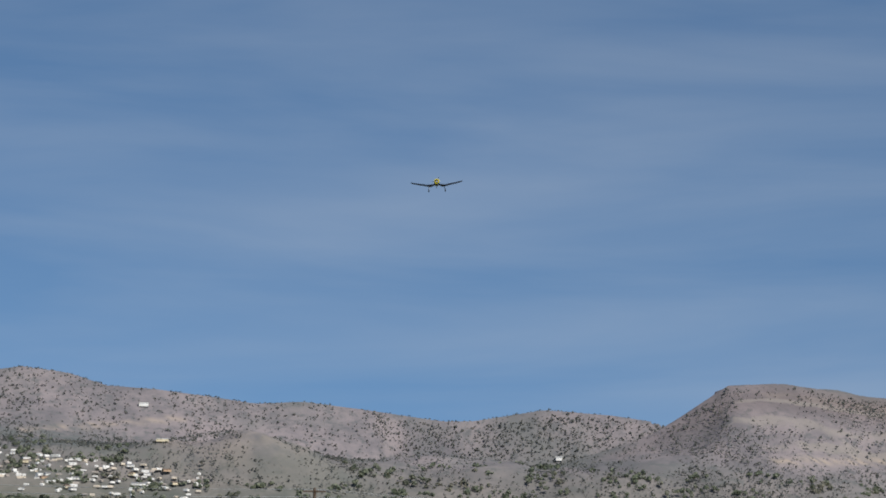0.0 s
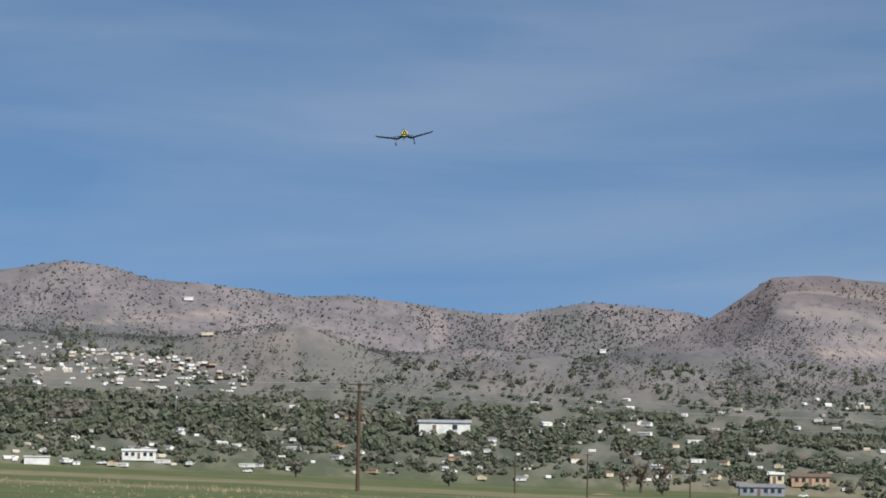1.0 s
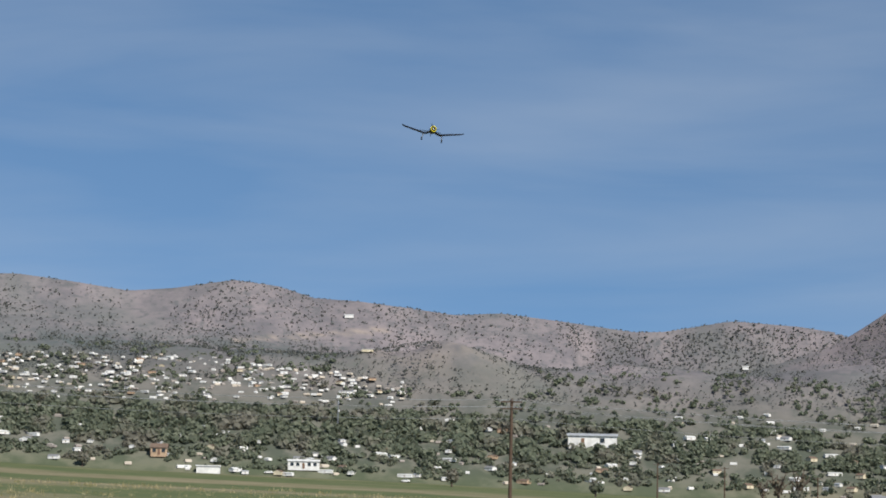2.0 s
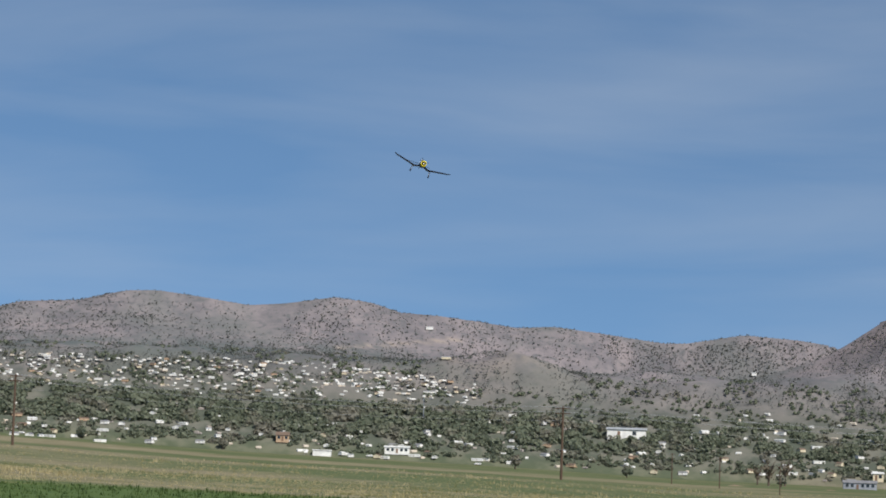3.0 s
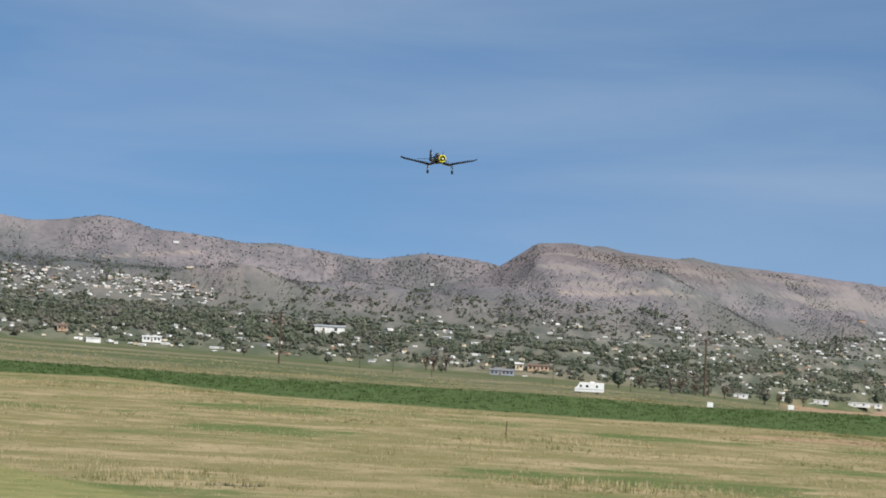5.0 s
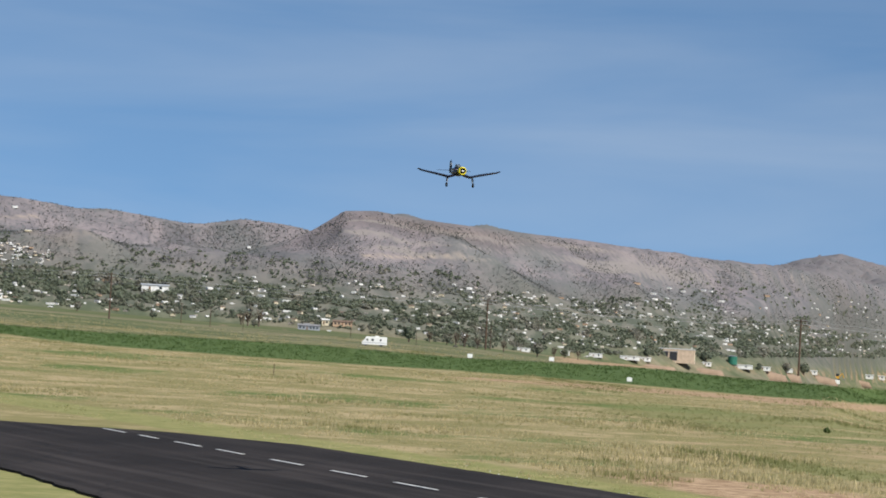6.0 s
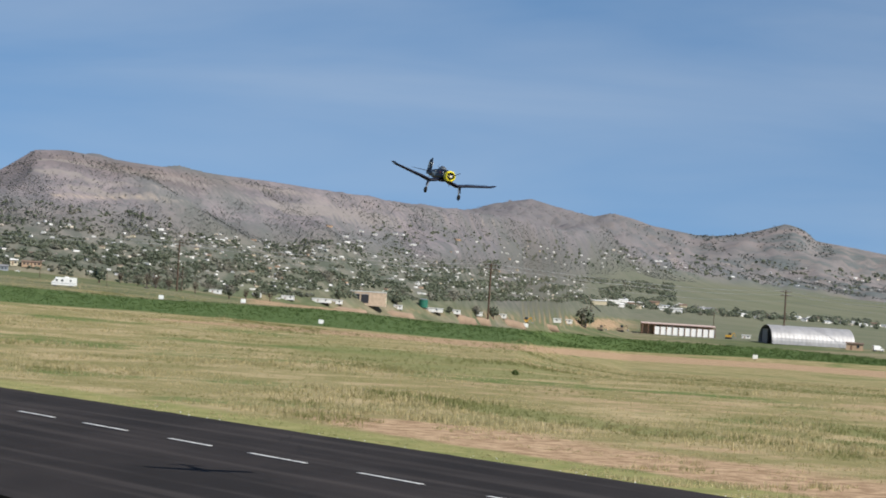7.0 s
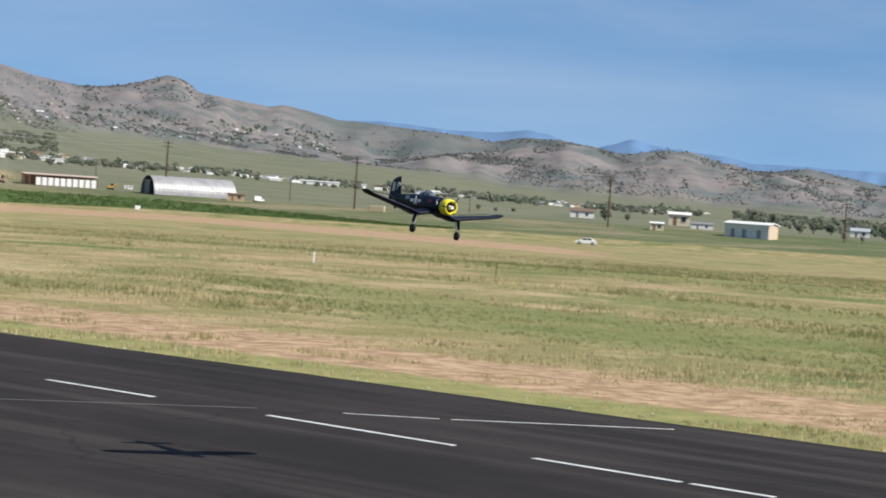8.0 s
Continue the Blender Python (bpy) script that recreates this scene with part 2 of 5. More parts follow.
def height(az, r):
    """Ground height at a bearing (degrees) and distance (metres) from the last standpoint."""
    t = lambda el: math.tan(radians(el))
    re, rt, ra, rb = (float(curve(k, az)) for k in (EDGE_R, TOWN_R, FRONT_R, BACK_R))
    ea, eb = float(curve(FRONT_CREST, az)), float(curve(LEFT_CREST + RIGHT_CREST, az))
    ev = (ea + eb) / 2 if az < -9 else min(ea, eb) - 0.12
    rp = ra * (1.015 if az > -4.9 else 1.002)  # a flat top behind the front crest
    rv = (rp + rb) / 2
    rs = [re, rt, ra, rp, rv, rb, rb * 1.08, rb * 1.3 + 100, 6000]
    zs = [float(open_field(az, re)), EYE + rt * t(float(curve(TOWN_EL, az))), EYE + ra * t(ea), EYE + rp * t(ea), EYE + rv * t(ev), EYE + rb * t(eb), EYE + rb * t(eb) * 0.9, rb * t(eb) * 0.3, 0]
    z = np.where(r < re, open_field(az, np.minimum(r, re)), np.interp(r, rs, zs))
    for a, w, r0, d, up in KNOLLS:
        z = z + up * r0 * math.exp(-((az - a) / w) ** 2) * np.exp(-((r - r0) / d) ** 2)
    return z


def place(az, r, up=0.0):
    """World point at a bearing and distance, on the ground."""
    return Vector((r * math.sin(radians(az)), r * math.cos(radians(az)), float(height(az, r)) + up))


SCAN = np.concatenate([np.arange(15, 700, 1.0), np.arange(700, 3000, 10.0)])


def band_r(az, el):
    """Distance at which the ground first rises to that angle from the eye."""
    e = np.degrees(np.arctan((height(az, SCAN) - EYE) / SCAN))
    k = int(np.argmax(e >= el))
    if k == 0:
        return float(SCAN[-1] if e[0] < el else SCAN[0])
    return float(SCAN[k - 1] + (el - e[k - 1]) / (e[k] - e[k - 1]) * (SCAN[k] - SCAN[k - 1]))


def spot(az, el):
    """World point on the ground, and its distance, by bearing and angle."""
    r = band_r(az, el)
    return place(az, r), r


LUSH_TOP = [(-20, -0.15), (-15, -0.21), (-10, -0.30), (-5, -0.34), (-2, -0.43), (2, -0.42), (5, -0.56), (9, -0.65), (12.6, -0.66), (16.5, -0.80), (18, -0.87), (30, -0.9)]
LUSH_BOT = [(-20, -0.45), (-13, -0.42), (-10, -0.60), (-5, -0.70), (-2, -0.72), (1.8, -0.80), (4.9, -0.90), (8.8, -0.94), (12.6, -0.88), (17, -0.89), (30, -0.9)]
DIRT_TOP = [(-3, -0.87), (0, -0.85), (4, -0.90), (9, -0.99), (12.6, -0.98), (16.5, -1.03), (21.6, -1.17), (24.2, -1.25), (30, -1.3)]
DIRT_BOT = [(-3, -0.87), (0, -0.93), (4, -1.0), (9, -1.14), (12.6, -1.11), (16.5, -1.18), (21.6, -1.30), (24.2, -1.33), (30, -1.3)]
# runway: its far edge runs along RUN_DIR; across it, distance from the eye grows
RUN_A = radians(30.4)
RUN_D = Vector((math.sin(RUN_A), -math.cos(RUN_A), 0))
RUN_N = Vector((math.cos(RUN_A), math.sin(RUN_A), 0))
RUN_FAR, RUN_NEAR = 18.5, 10.0


def sward(x, y):
    """Uneven growth in strips along the runway: high where it is green, low where the earth is bare."""
    a, b = x * RUN_D.x + y * RUN_D.y, x * RUN_N.x + y * RUN_N.y
    return noise.fractal(Vector((a * 0.035, b * 0.11, 2)), 0.75, 2.1, 4)


def build_ground():
    azs = np.concatenate([np.arange(-24, 32.01, 0.12), np.arange(36, 332, 4.0)])
    rs = np.concatenate([[2.0], 4 * 1.016 ** np.arange(0, 262), np.arange(256.0, 312, 0.4), np.arange(312.4, 337, 0.9), 338 * 1.012 ** np.arange(0, 75), 830 * 1.022 ** np.arange(0, 82)])
    na, nr = len(azs), len(rs)
    co = np.zeros((na, nr, 3), np.float32)
    names = ("lush", "dirt", "far_field", "verge", "plain", "hill", "town", "rock", "green_hill", "track", "strata", "wooded", "sward")
    masks = {k: np.zeros((na, nr), np.float32) for k in names}
    soft = lambda x, w: np.clip(0.5 + x / w, 0, 1)
    for i, az in enumerate(azs):
        b = az if az < 180 else az - 360
        a = radians(az)
        bb = max(-40, min(40, b))
        z = height(bb, rs)
        re, rt = float(curve(EDGE_R, bb)), float(curve(TOWN_R, bb))
        co[i, :, 0], co[i, :, 1], co[i, :, 2] = rs * math.sin(a), rs * math.cos(a), z
        if abs(b) < 34:
            l0, l1 = band_r(bb, float(curve(LUSH_BOT, bb))), band_r(bb, float(curve(LUSH_TOP, bb)))
            d0, d1 = band_r(bb, float(curve(DIRT_BOT, bb))), band_r(bb, float(curve(DIRT_TOP, bb)))
            masks["lush"][i] = np.minimum(soft(rs - l0, 10), soft(l1 - rs, 14)) * (b < 20)
            masks["far_field"][i] = soft(rs - l1, 12)
            masks["dirt"][i] = np.minimum(soft(rs - d0, 5), soft(d1 - rs, 5)) * (b > -3.2) * (1 if b < 20 else max(0, 1 - (b - 20) / 5))
            y0, y1 = band_r(bb, -0.40 - 0.012 * bb), band_r(bb, -0.13 - 0.006 * bb)
            yard = np.minimum(soft(rs - y0, 8), soft(y1 - rs, 12)) * float(np.clip(min(b + 0.5, (10.5 - b) / 2), 0, 1))
            masks["dirt"][i] = np.maximum(masks["dirt"][i], 0.60 * yard)
            masks["town"][i] = soft(rs - re, 5) * np.clip((12 - b) / 6, 0, 1)
            masks["hill"][i] = soft(rs - rt - (-2.5 if b < 8 else 40), 9 if b < 6 else 120)
            ra = float(curve(FRONT_R, bb))
            masks["town"][i] *= 1 - yard
            masks["hill"][i] *= 1 - yard
            masks["rock"][i] = np.exp(-((rs - ra * 0.993) / (ra * 0.008)) ** 2) * max(0, 1 - abs(b + 2.5) / 4.5)
            el = np.degrees(np.arctan((z - EYE) / rs))
            face = np.clip((ra * 1.001 - rs) / 1.5, 0, 1)
            if -4.3 < b < -1.9:
                masks["track"][i] = np.exp(-((el - 1.88 - 0.01 * b) / 0.028) ** 2) * face
            if -13.6 < b < -11.6:
                masks["track"][i] = np.exp(-((el - 2.12 - 0.11 * (b + 12.6)) / 0.025) ** 2) * 0.8
            if -4.2 < b < 6:
                masks["track"][i] = np.maximum(masks["track"][i], 0.3 * np.exp(-((el - float(curve(FRONT_CREST, b)) + 0.16) / 0.035) ** 2) * face)
            under = float(curve(FRONT_CREST, bb)) - el
            if -6 < b < 10:
                masks["strata"][i] = [0.5 + 0.5 * noise.fractal(Vector((b * 0.22, u * 7.0, 5)), 0.8, 2.0, 4) if q > 262 else 0 for u, q in zip(under, rs)]
                masks["strata"][i] *= face * min(1, (b + 6) / 1.5, (10 - b) / 2) * np.clip((1.3 - under) / 0.6, 0, 1)
            masks["wooded"][i] = np.exp(-((el - float(curve(TOWN_EL, bb)) - 0.10) / 0.17) ** 2) * (rs > re) * (1.0 if b < -11.8 else 0.35 if b < 6 else 0.4)
            if b > 15:
                rb = float(curve(BACK_R, bb))
                masks["wooded"][i] = np.maximum(masks["wooded"][i], np.clip((rs - rb * 0.86) / (rb * 0.05), 0, 1) * min(1, b - 15))
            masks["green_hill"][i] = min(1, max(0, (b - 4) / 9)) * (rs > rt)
            masks["track"][i] = np.maximum(masks["track"][i], 0.45 * math.exp(-((b + 10.9) / 1.2) ** 2) * np.exp(-((rs - 276) / 2.6) ** 2))
            masks["plain"][i] = soft(rs - re, 20) * (b > 5) * (1 - yard)
            masks["far_field"][i] *= (b < 20) or soft(rs - 520, 40)
        across = co[i, :, 0] * RUN_N.x + co[i, :, 1] * RUN_N.y
        masks["verge"][i] = np.maximum(np.minimum(soft(across - RUN_FAR + 0.6, 0.8), soft(RUN_FAR + 1.6 - across, 1.6)), soft(RUN_NEAR + 0.4 - across, 0.8))
        masks["dirt"][i] = np.maximum(masks["dirt"][i], 0.95 * np.minimum(soft(across - RUN_FAR - 1.7, 1.2), soft(RUN_FAR + 5.0 - across, 4)) * min(1, max(0, (b + 1) / 5)))
        if abs(b) < 34:
            for j in np.where((rs > 16) & (rs < 150))[0]:
                g = sward(co[i, j, 0], co[i, j, 1])
                masks["sward"][i][j] = min(1, max(0, (g - 0.05) * 4))
                masks["sward"][i][j] *= min(1, max(0, (b + 2) / 8)) * min(1, (150 - rs[j]) / 50)
                if across[j] > RUN_FAR + 6:
                    masks["dirt"][i][j] = max(masks["dirt"][i][j], min(0.42, max(0, (-0.16 - g) * 2)) * min(1, max(0, (b + 2) / 6)) * min(1, (150 - rs[j]) / 60))
        far = np.where(rs > 262)[0]
        if abs(b) < 34:
            for j in far:
                amp = (0.0022 if b < 6 else 0.0030) * rs[j] * (1 - math.exp(-((rs[j] / float(curve(FRONT_R, bb)) - 1) / 0.012) ** 2)) * (1 - math.exp(-((rs[j] / float(curve(BACK_R, bb)) - 1) / 0.03) ** 2)) * masks["hill"][i][j]
                if amp > 0.02:
                    co[i, j, 2] += amp * (noise.fractal(Vector((b * 1.1, (rs[j] - rt) / (float(curve(FRONT_R, bb)) - rt) * 2.2, 0)), 0.95, 2.1, 4) - 0.5 * abs(noise.noise(Vector((b * 1.9 + 0.3 * noise.noise(Vector((rs[j] * 0.02, b, 7))), rs[j] * 0.002, 4)))))
    n = na * nr
    idx = np.arange(n).reshape(na, nr)
    nxt = np.roll(idx, -1, 0)
    quads = np.stack([idx[:, :-1], nxt[:, :-1], nxt[:, 1:], idx[:, 1:]], -1).reshape(-1, 4)[:, ::-1]
    verts = np.concatenate([co.reshape(-1, 3), [[0, 0, 0]]])
    faces = quads.tolist() + [[int(idx[(i + 1) % na, 0]), int(idx[i, 0]), n][::-1] for i in range(na)]
    me = bpy.data.meshes.new("ground")
    me.from_pydata(verts.tolist(), [], faces)
    for k in names:
        me.attributes.new(k, "FLOAT", "POINT").data.foreach_set("value", np.append(masks[k].ravel(), 0).astype(np.float32))
    me.materials.append(ground_material())
    me.shade_smooth()
    return tagged(new("ground", me), "grassy airfield rising to a town and dry scrub hills", "ground", kind="structure")


build_ground()

# ---------------------------------------------------------------- building blocks


def part(name, bm, mat, parent=None, label=""):
    """One mesh object out of a bmesh, under a thing or part."""
    me = bpy.data.meshes.new(name)
    bm.to_mesh(me)
    bm.free()
    for m in mat if isinstance(mat, (list, tuple)) else [mat]:
        me.materials.append(m)
    ob = new(name, me)
    ob.parent = parent
    return tagged(ob, label)


def thing(name, label, category, m=None, group=""):
    """An empty at a thing's base."""
    ob = new(name)
    if m is not None:
        ob.matrix_world = m
    return tagged(ob, label, category, group)


def box(bm, x0, x1, y0, y1, z0, z1, bevel=0.0):
    r = bmesh.ops.create_cube(bm, size=1)
    m = Matrix.Translation(((x0 + x1) / 2, (y0 + y1) / 2, (z0 + z1) / 2)) @ Matrix.Diagonal((x1 - x0, y1 - y0, z1 - z0, 1))
    bmesh.ops.transform(bm, matrix=m, verts=r["verts"])
    if bevel:
        bmesh.ops.bevel(bm, geom=list({e for v in r["verts"] for e in v.link_edges}), offset=bevel, segments=2, affect="EDGES", profile=0.5)
    return bm


def boxed(*a, bevel=0.0):
    return box(bmesh.new(), *a, bevel=bevel)


def tube(bm, p, q, r0, r1=None, n=8):
    """A tapered round bar from p to q."""
    p, q = Vector(p), Vector(q)
    r1 = r0 if r1 is None else r1
    r = bmesh.ops.create_cone(bm, cap_ends=True, segments=n, radius1=r0, radius2=r1, depth=(q - p).length)
    m = Matrix.Translation((p + q) / 2) @ (q - p).to_track_quat("Z", "Y").to_matrix().to_4x4()
    bmesh.ops.transform(bm, matrix=m, verts=r["verts"])
    return bm


def loft(bm, rings, caps=True):
    """Skin rings of points, each of the same count."""
    vs = [[bm.verts.new(p) for p in ring] for ring in rings]
    n = len(vs[0])
    for a, b in zip(vs, vs[1:]):
        for i in range(n):
            bm.faces.new((a[i], a[(i + 1) % n], b[(i + 1) % n], b[i]))
    if caps:
        bm.faces.new(vs[0][::-1])
        bm.faces.new(vs[-1])
    bmesh.ops.recalc_face_normals(bm, faces=bm.faces)
    return bm


def smooth(ob):
    ob.data.shade_smooth()
    return ob


def oval(y, rx, rz, cz=0.0, n=20, cx=0.0):
    return [(cx + rx * math.cos(2 * math.pi * i / n), y, cz + rz * math.sin(2 * math.pi * i / n)) for i in range(n)]


NAVY = plain("navy_paint", (0.005, 0.007, 0.022), 0.45, vary=0.3, scale=6)
NAVY.node_tree.nodes["Principled BSDF"].inputs["Specular IOR Level"].default_value = 0.18
YELLOW = plain("yellow_paint", (0.78, 0.66, 0.03), 0.4, vary=0.12, scale=8)
WHITE = plain("white_paint", (0.80, 0.80, 0.78), 0.5, vary=0.08)
BLACK = plain("black_rubber", (0.015, 0.015, 0.016), 0.8)
ENGINE = plain("engine_grey", (0.05, 0.05, 0.05), 0.5, 0.4)
STEEL = plain("steel", (0.35, 0.36, 0.38), 0.4, 0.6)
RED = plain("red_paint", (0.35, 0.03, 0.03), 0.5)


def clear_material():
    m, n, l, b = shader("canopy_plastic", 0.08)
    b.inputs["Transmission Weight"].default_value = 0.75
    b.inputs["Base Color"].default_value = (0.45, 0.52, 0.58, 1)
    return m


CLEAR = clear_material()


def asphalt_material():
    m, n, l, b = shader("asphalt", 0.95)
    b.inputs["Specular IOR Level"].default_value = 0.12
    f = noise_node(n, l, 60, 3)
    g = noise_node(n, l, 0.5, 5, (1.0, 0.45, 1.0))
    c = mix_node(n, l, ramp_node(n, l, g, 0.35, 0.7), (0.012, 0.0105, 0.010), (0.026, 0.022, 0.021))
    c = mix_node(n, l, math_node(n, l, "MULTIPLY", f, 0.35), c, (0.042, 0.036, 0.034))
    mp_ = n.new("ShaderNodeMapping")
    mp_.vector_type = "TEXTURE"
    mp_.inputs["Rotation"].default_value = (0, 0, RUN_A)
    mp_.inputs["Scale"].default_value = (0.4, 9.0, 1.0)
    g2 = n.new("ShaderNodeNewGeometry")
    st = n.new("ShaderNodeTexNoise")
    st.inputs["Scale"].default_value, st.inputs["Detail"].default_value = 1.0, 7
    l.new(g2.outputs["Position"], mp_.inputs[0])
    l.new(mp_.outputs[0], st.inputs["Vector"])
    c = mix_node(n, l, math_node(n, l, "MULTIPLY", ramp_node(n, l, st.outputs["Fac"], 0.45, 0.7), 0.5), c, (0.058, 0.050, 0.047))
    # cracks and tar seams
    v = n.new("ShaderNodeTexVoronoi")
    v.feature = "DISTANCE_TO_EDGE"
    v.inputs["Scale"].default_value = 0.22
    geo = n.new("ShaderNodeNewGeometry")
    w = n.new("ShaderNodeVectorMath")
    w.operation = "ADD"
    t = n.new("ShaderNodeTexNoise")
    t.inputs["Scale"].default_value = 0.9
    l.new(geo.outputs["Position"], t.inputs["Vector"])
    l.new(geo.outputs["Position"], w.inputs[0])
    l.new(t.outputs["Color"], w.inputs[1])
    l.new(w.outputs[0], v.inputs["Vector"])
    k = n.new("ShaderNodeMath")
    k.operation = "LESS_THAN"
    l.new(v.outputs["Distance"], k.inputs[0])
    k.inputs[1].default_value = 0.004
    c = mix_node(n, l, math_node(n, l, "MULTIPLY", k.outputs[0], 0.5), c, (0.012, 0.012, 0.012))
    l.new(c, b.inputs["Base Color"])
    bump_node(n, l, b, f, 0.4, 0.01)
    return m


# ---------------------------------------------------------------- runway


def run_xy(across, along):
    p = RUN_N * across + RUN_D * along
    return (p.x, p.y)


def ragged(a, b, n, amp):
    """Points from a to b with a slightly uneven edge."""
    d = Vector((b[0] - a[0], b[1] - a[1]))
    k = Vector((-d.y, d.x)).normalized()
    return [tuple(Vector(a) + d * (i / n) + k * amp * noise.noise(Vector((i * 0.9, a[0], 3)))) for i in range(n)]


def build_runway():
    line = ragged((22, -23), (-4.6, 27.4), 150, 0.10) + ragged((-4.6, 27.4), (-9.1, 36.9), 30, 0.10)
    line += ragged((-9.1, 36.9), (-18, 45.0), 20, 0.1) + [(-24, 47.0), (-24, 48.4), (-18, 47.8)]
    line += ragged((-11.3, 46.4), (-6.7, 45.4), 10, 0.06) + ragged((-6.7, 45.4), (-4.1, 43.4), 8, 0.05) + ragged((-4.1, 43.4), (-2.05, 40.0), 10, 0.05)
    line += ragged((-2.05, 40.0), run_xy(RUN_FAR, 40), 190, 0.08)
    bm = bmesh.new()
    top = bm.faces.new([bm.verts.new((x, y, 0.035)) for x, y in line])
    if top.normal.z < 0:
        top.normal_flip()
    r = bmesh.ops.extrude_face_region(bm, geom=[top])
    bmesh.ops.translate(bm, verts=[v for v in r["geom"] if isinstance(v, bmesh.types.BMVert)], vec=(0, 0, -0.06))
    bmesh.ops.recalc_face_normals(bm, faces=bm.faces)
    bmesh.ops.triangulate(bm, faces=[f for f in bm.faces if len(f.verts) > 4])
    run = part("runway", bm, asphalt_material())
    tagged(run, "dark asphalt model-flying runway with cracks", "runway", kind="structure")
    worn = plain("worn_line_paint", (0.15, 0.145, 0.14), 0.8, vary=0.6, scale=1.5)
    paint = plain("runway_paint", (0.62, 0.62, 0.60), 0.7, vary=0.35, scale=5)
    a, b = Vector((-6.8, 43.1)), Vector((7.6, 15.8))
    d = (b - a).normalized()
    k = Vector((-d.y, d.x))

    def stripe(p, q, w, name, mat=paint):
        bm = bmesh.new()
        u = (q - p).normalized()
        v = Vector((-u.y, u.x)) * w / 2
        loft(bm, [[(*(p - v), 0.034), (*(p + v), 0.034), (*(p + v), 0.039), (*(p - v), 0.039)], [(*(q - v), 0.034), (*(q + v), 0.034), (*(q + v), 0.039), (*(q - v), 0.039)]])
        part(name, bm, mat, run)
    ways = [(-2.4, -1.2), (-0.4, 0.54), (1.46, 2.67), (3.48, 4.62), (5.81, 7.04), (8.15, 9.35), (10.35, 11.66), (12.93, 14.04), (15.05, 16.4), (17.6, 18.9),
            (20.17, 21.7), (23.1, 24.58), (26.06, 28.17), (29.0, 30.38), (30.48, 31.2), (33, 34.6), (36.2, 37.8), (39.4, 41)]
    for p, q in ways:
        stripe(a + d * p + k * 0.08, a + d * q + k * 0.08, 0.075, "dash")
    for p, q in (((-0.6, 20.3), (1.22, 20.56)), ((1.4, 20.55), (3.25, 20.72)), ((3.3, 20.7), (5.5, 20.7)), ((6.2, 20.5), (7.0, 20.3)), ((7.1, 20.28), (9.1, 20.08))):
        stripe(Vector(p), Vector(q), 0.018, "cross_line", worn if p[0] < 5 else paint)
    return run


build_runway()

# ---------------------------------------------------------------- model aeroplane


def wing_ring(x, y_lead, chord, z, thick, n=14):
    """An aerofoil section across the chord at span station x."""
    pts = []
    for i in range(n):
        a = 2 * math.pi * i / n
        u = (1 - math.cos(a)) / 2
        pts.append((x, y_lead - chord * u, z + thick * chord * math.sin(a) * (1 - 0.55 * u)))
    return pts


def mirrored(rings, side):
    return [[(x * side, y, z) for x, y, z in ring] for ring in rings]


def lettering(text, size, mat, m, parent, name):
    cu = bpy.data.curves.new(name, "FONT")
    cu.body, cu.size, cu.extrude, cu.align_x, cu.align_y = text, size, 0.001, "CENTER", "CENTER"
    tmp = bpy.data.objects.new("tmp", cu)
    me = bpy.data.meshes.new_from_object(tmp)
    bpy.data.objects.remove(tmp)
    me.materials.append(mat)
    ob = new(name, me)
    ob.parent = parent
    ob.matrix_local = m
    return ob


def star_mesh(r):
    bm = bmesh.new()
    f = bm.faces.new([bm.verts.new((q * math.sin(math.pi * i / 5), q * math.cos(math.pi * i / 5), 0)) for i in range(10) for q in ((r if i % 2 == 0 else r * 0.4),)][::-1])
    e = bmesh.ops.extrude_face_region(bm, geom=[f])
    bmesh.ops.translate(bm, verts=[v for v in e["geom"] if isinstance(v, bmesh.types.BMVert)], vec=(0, 0, 0.001))
    for s in (-1, 1):
        box(bm, s * r * 0.95 if s > 0 else -r * 1.9, r * 1.9 if s > 0 else -r * 0.95, -r * 0.28, r * 0.28, 0, 0.001)
    bmesh.ops.recalc_face_normals(bm, faces=bm.faces)
    return bm


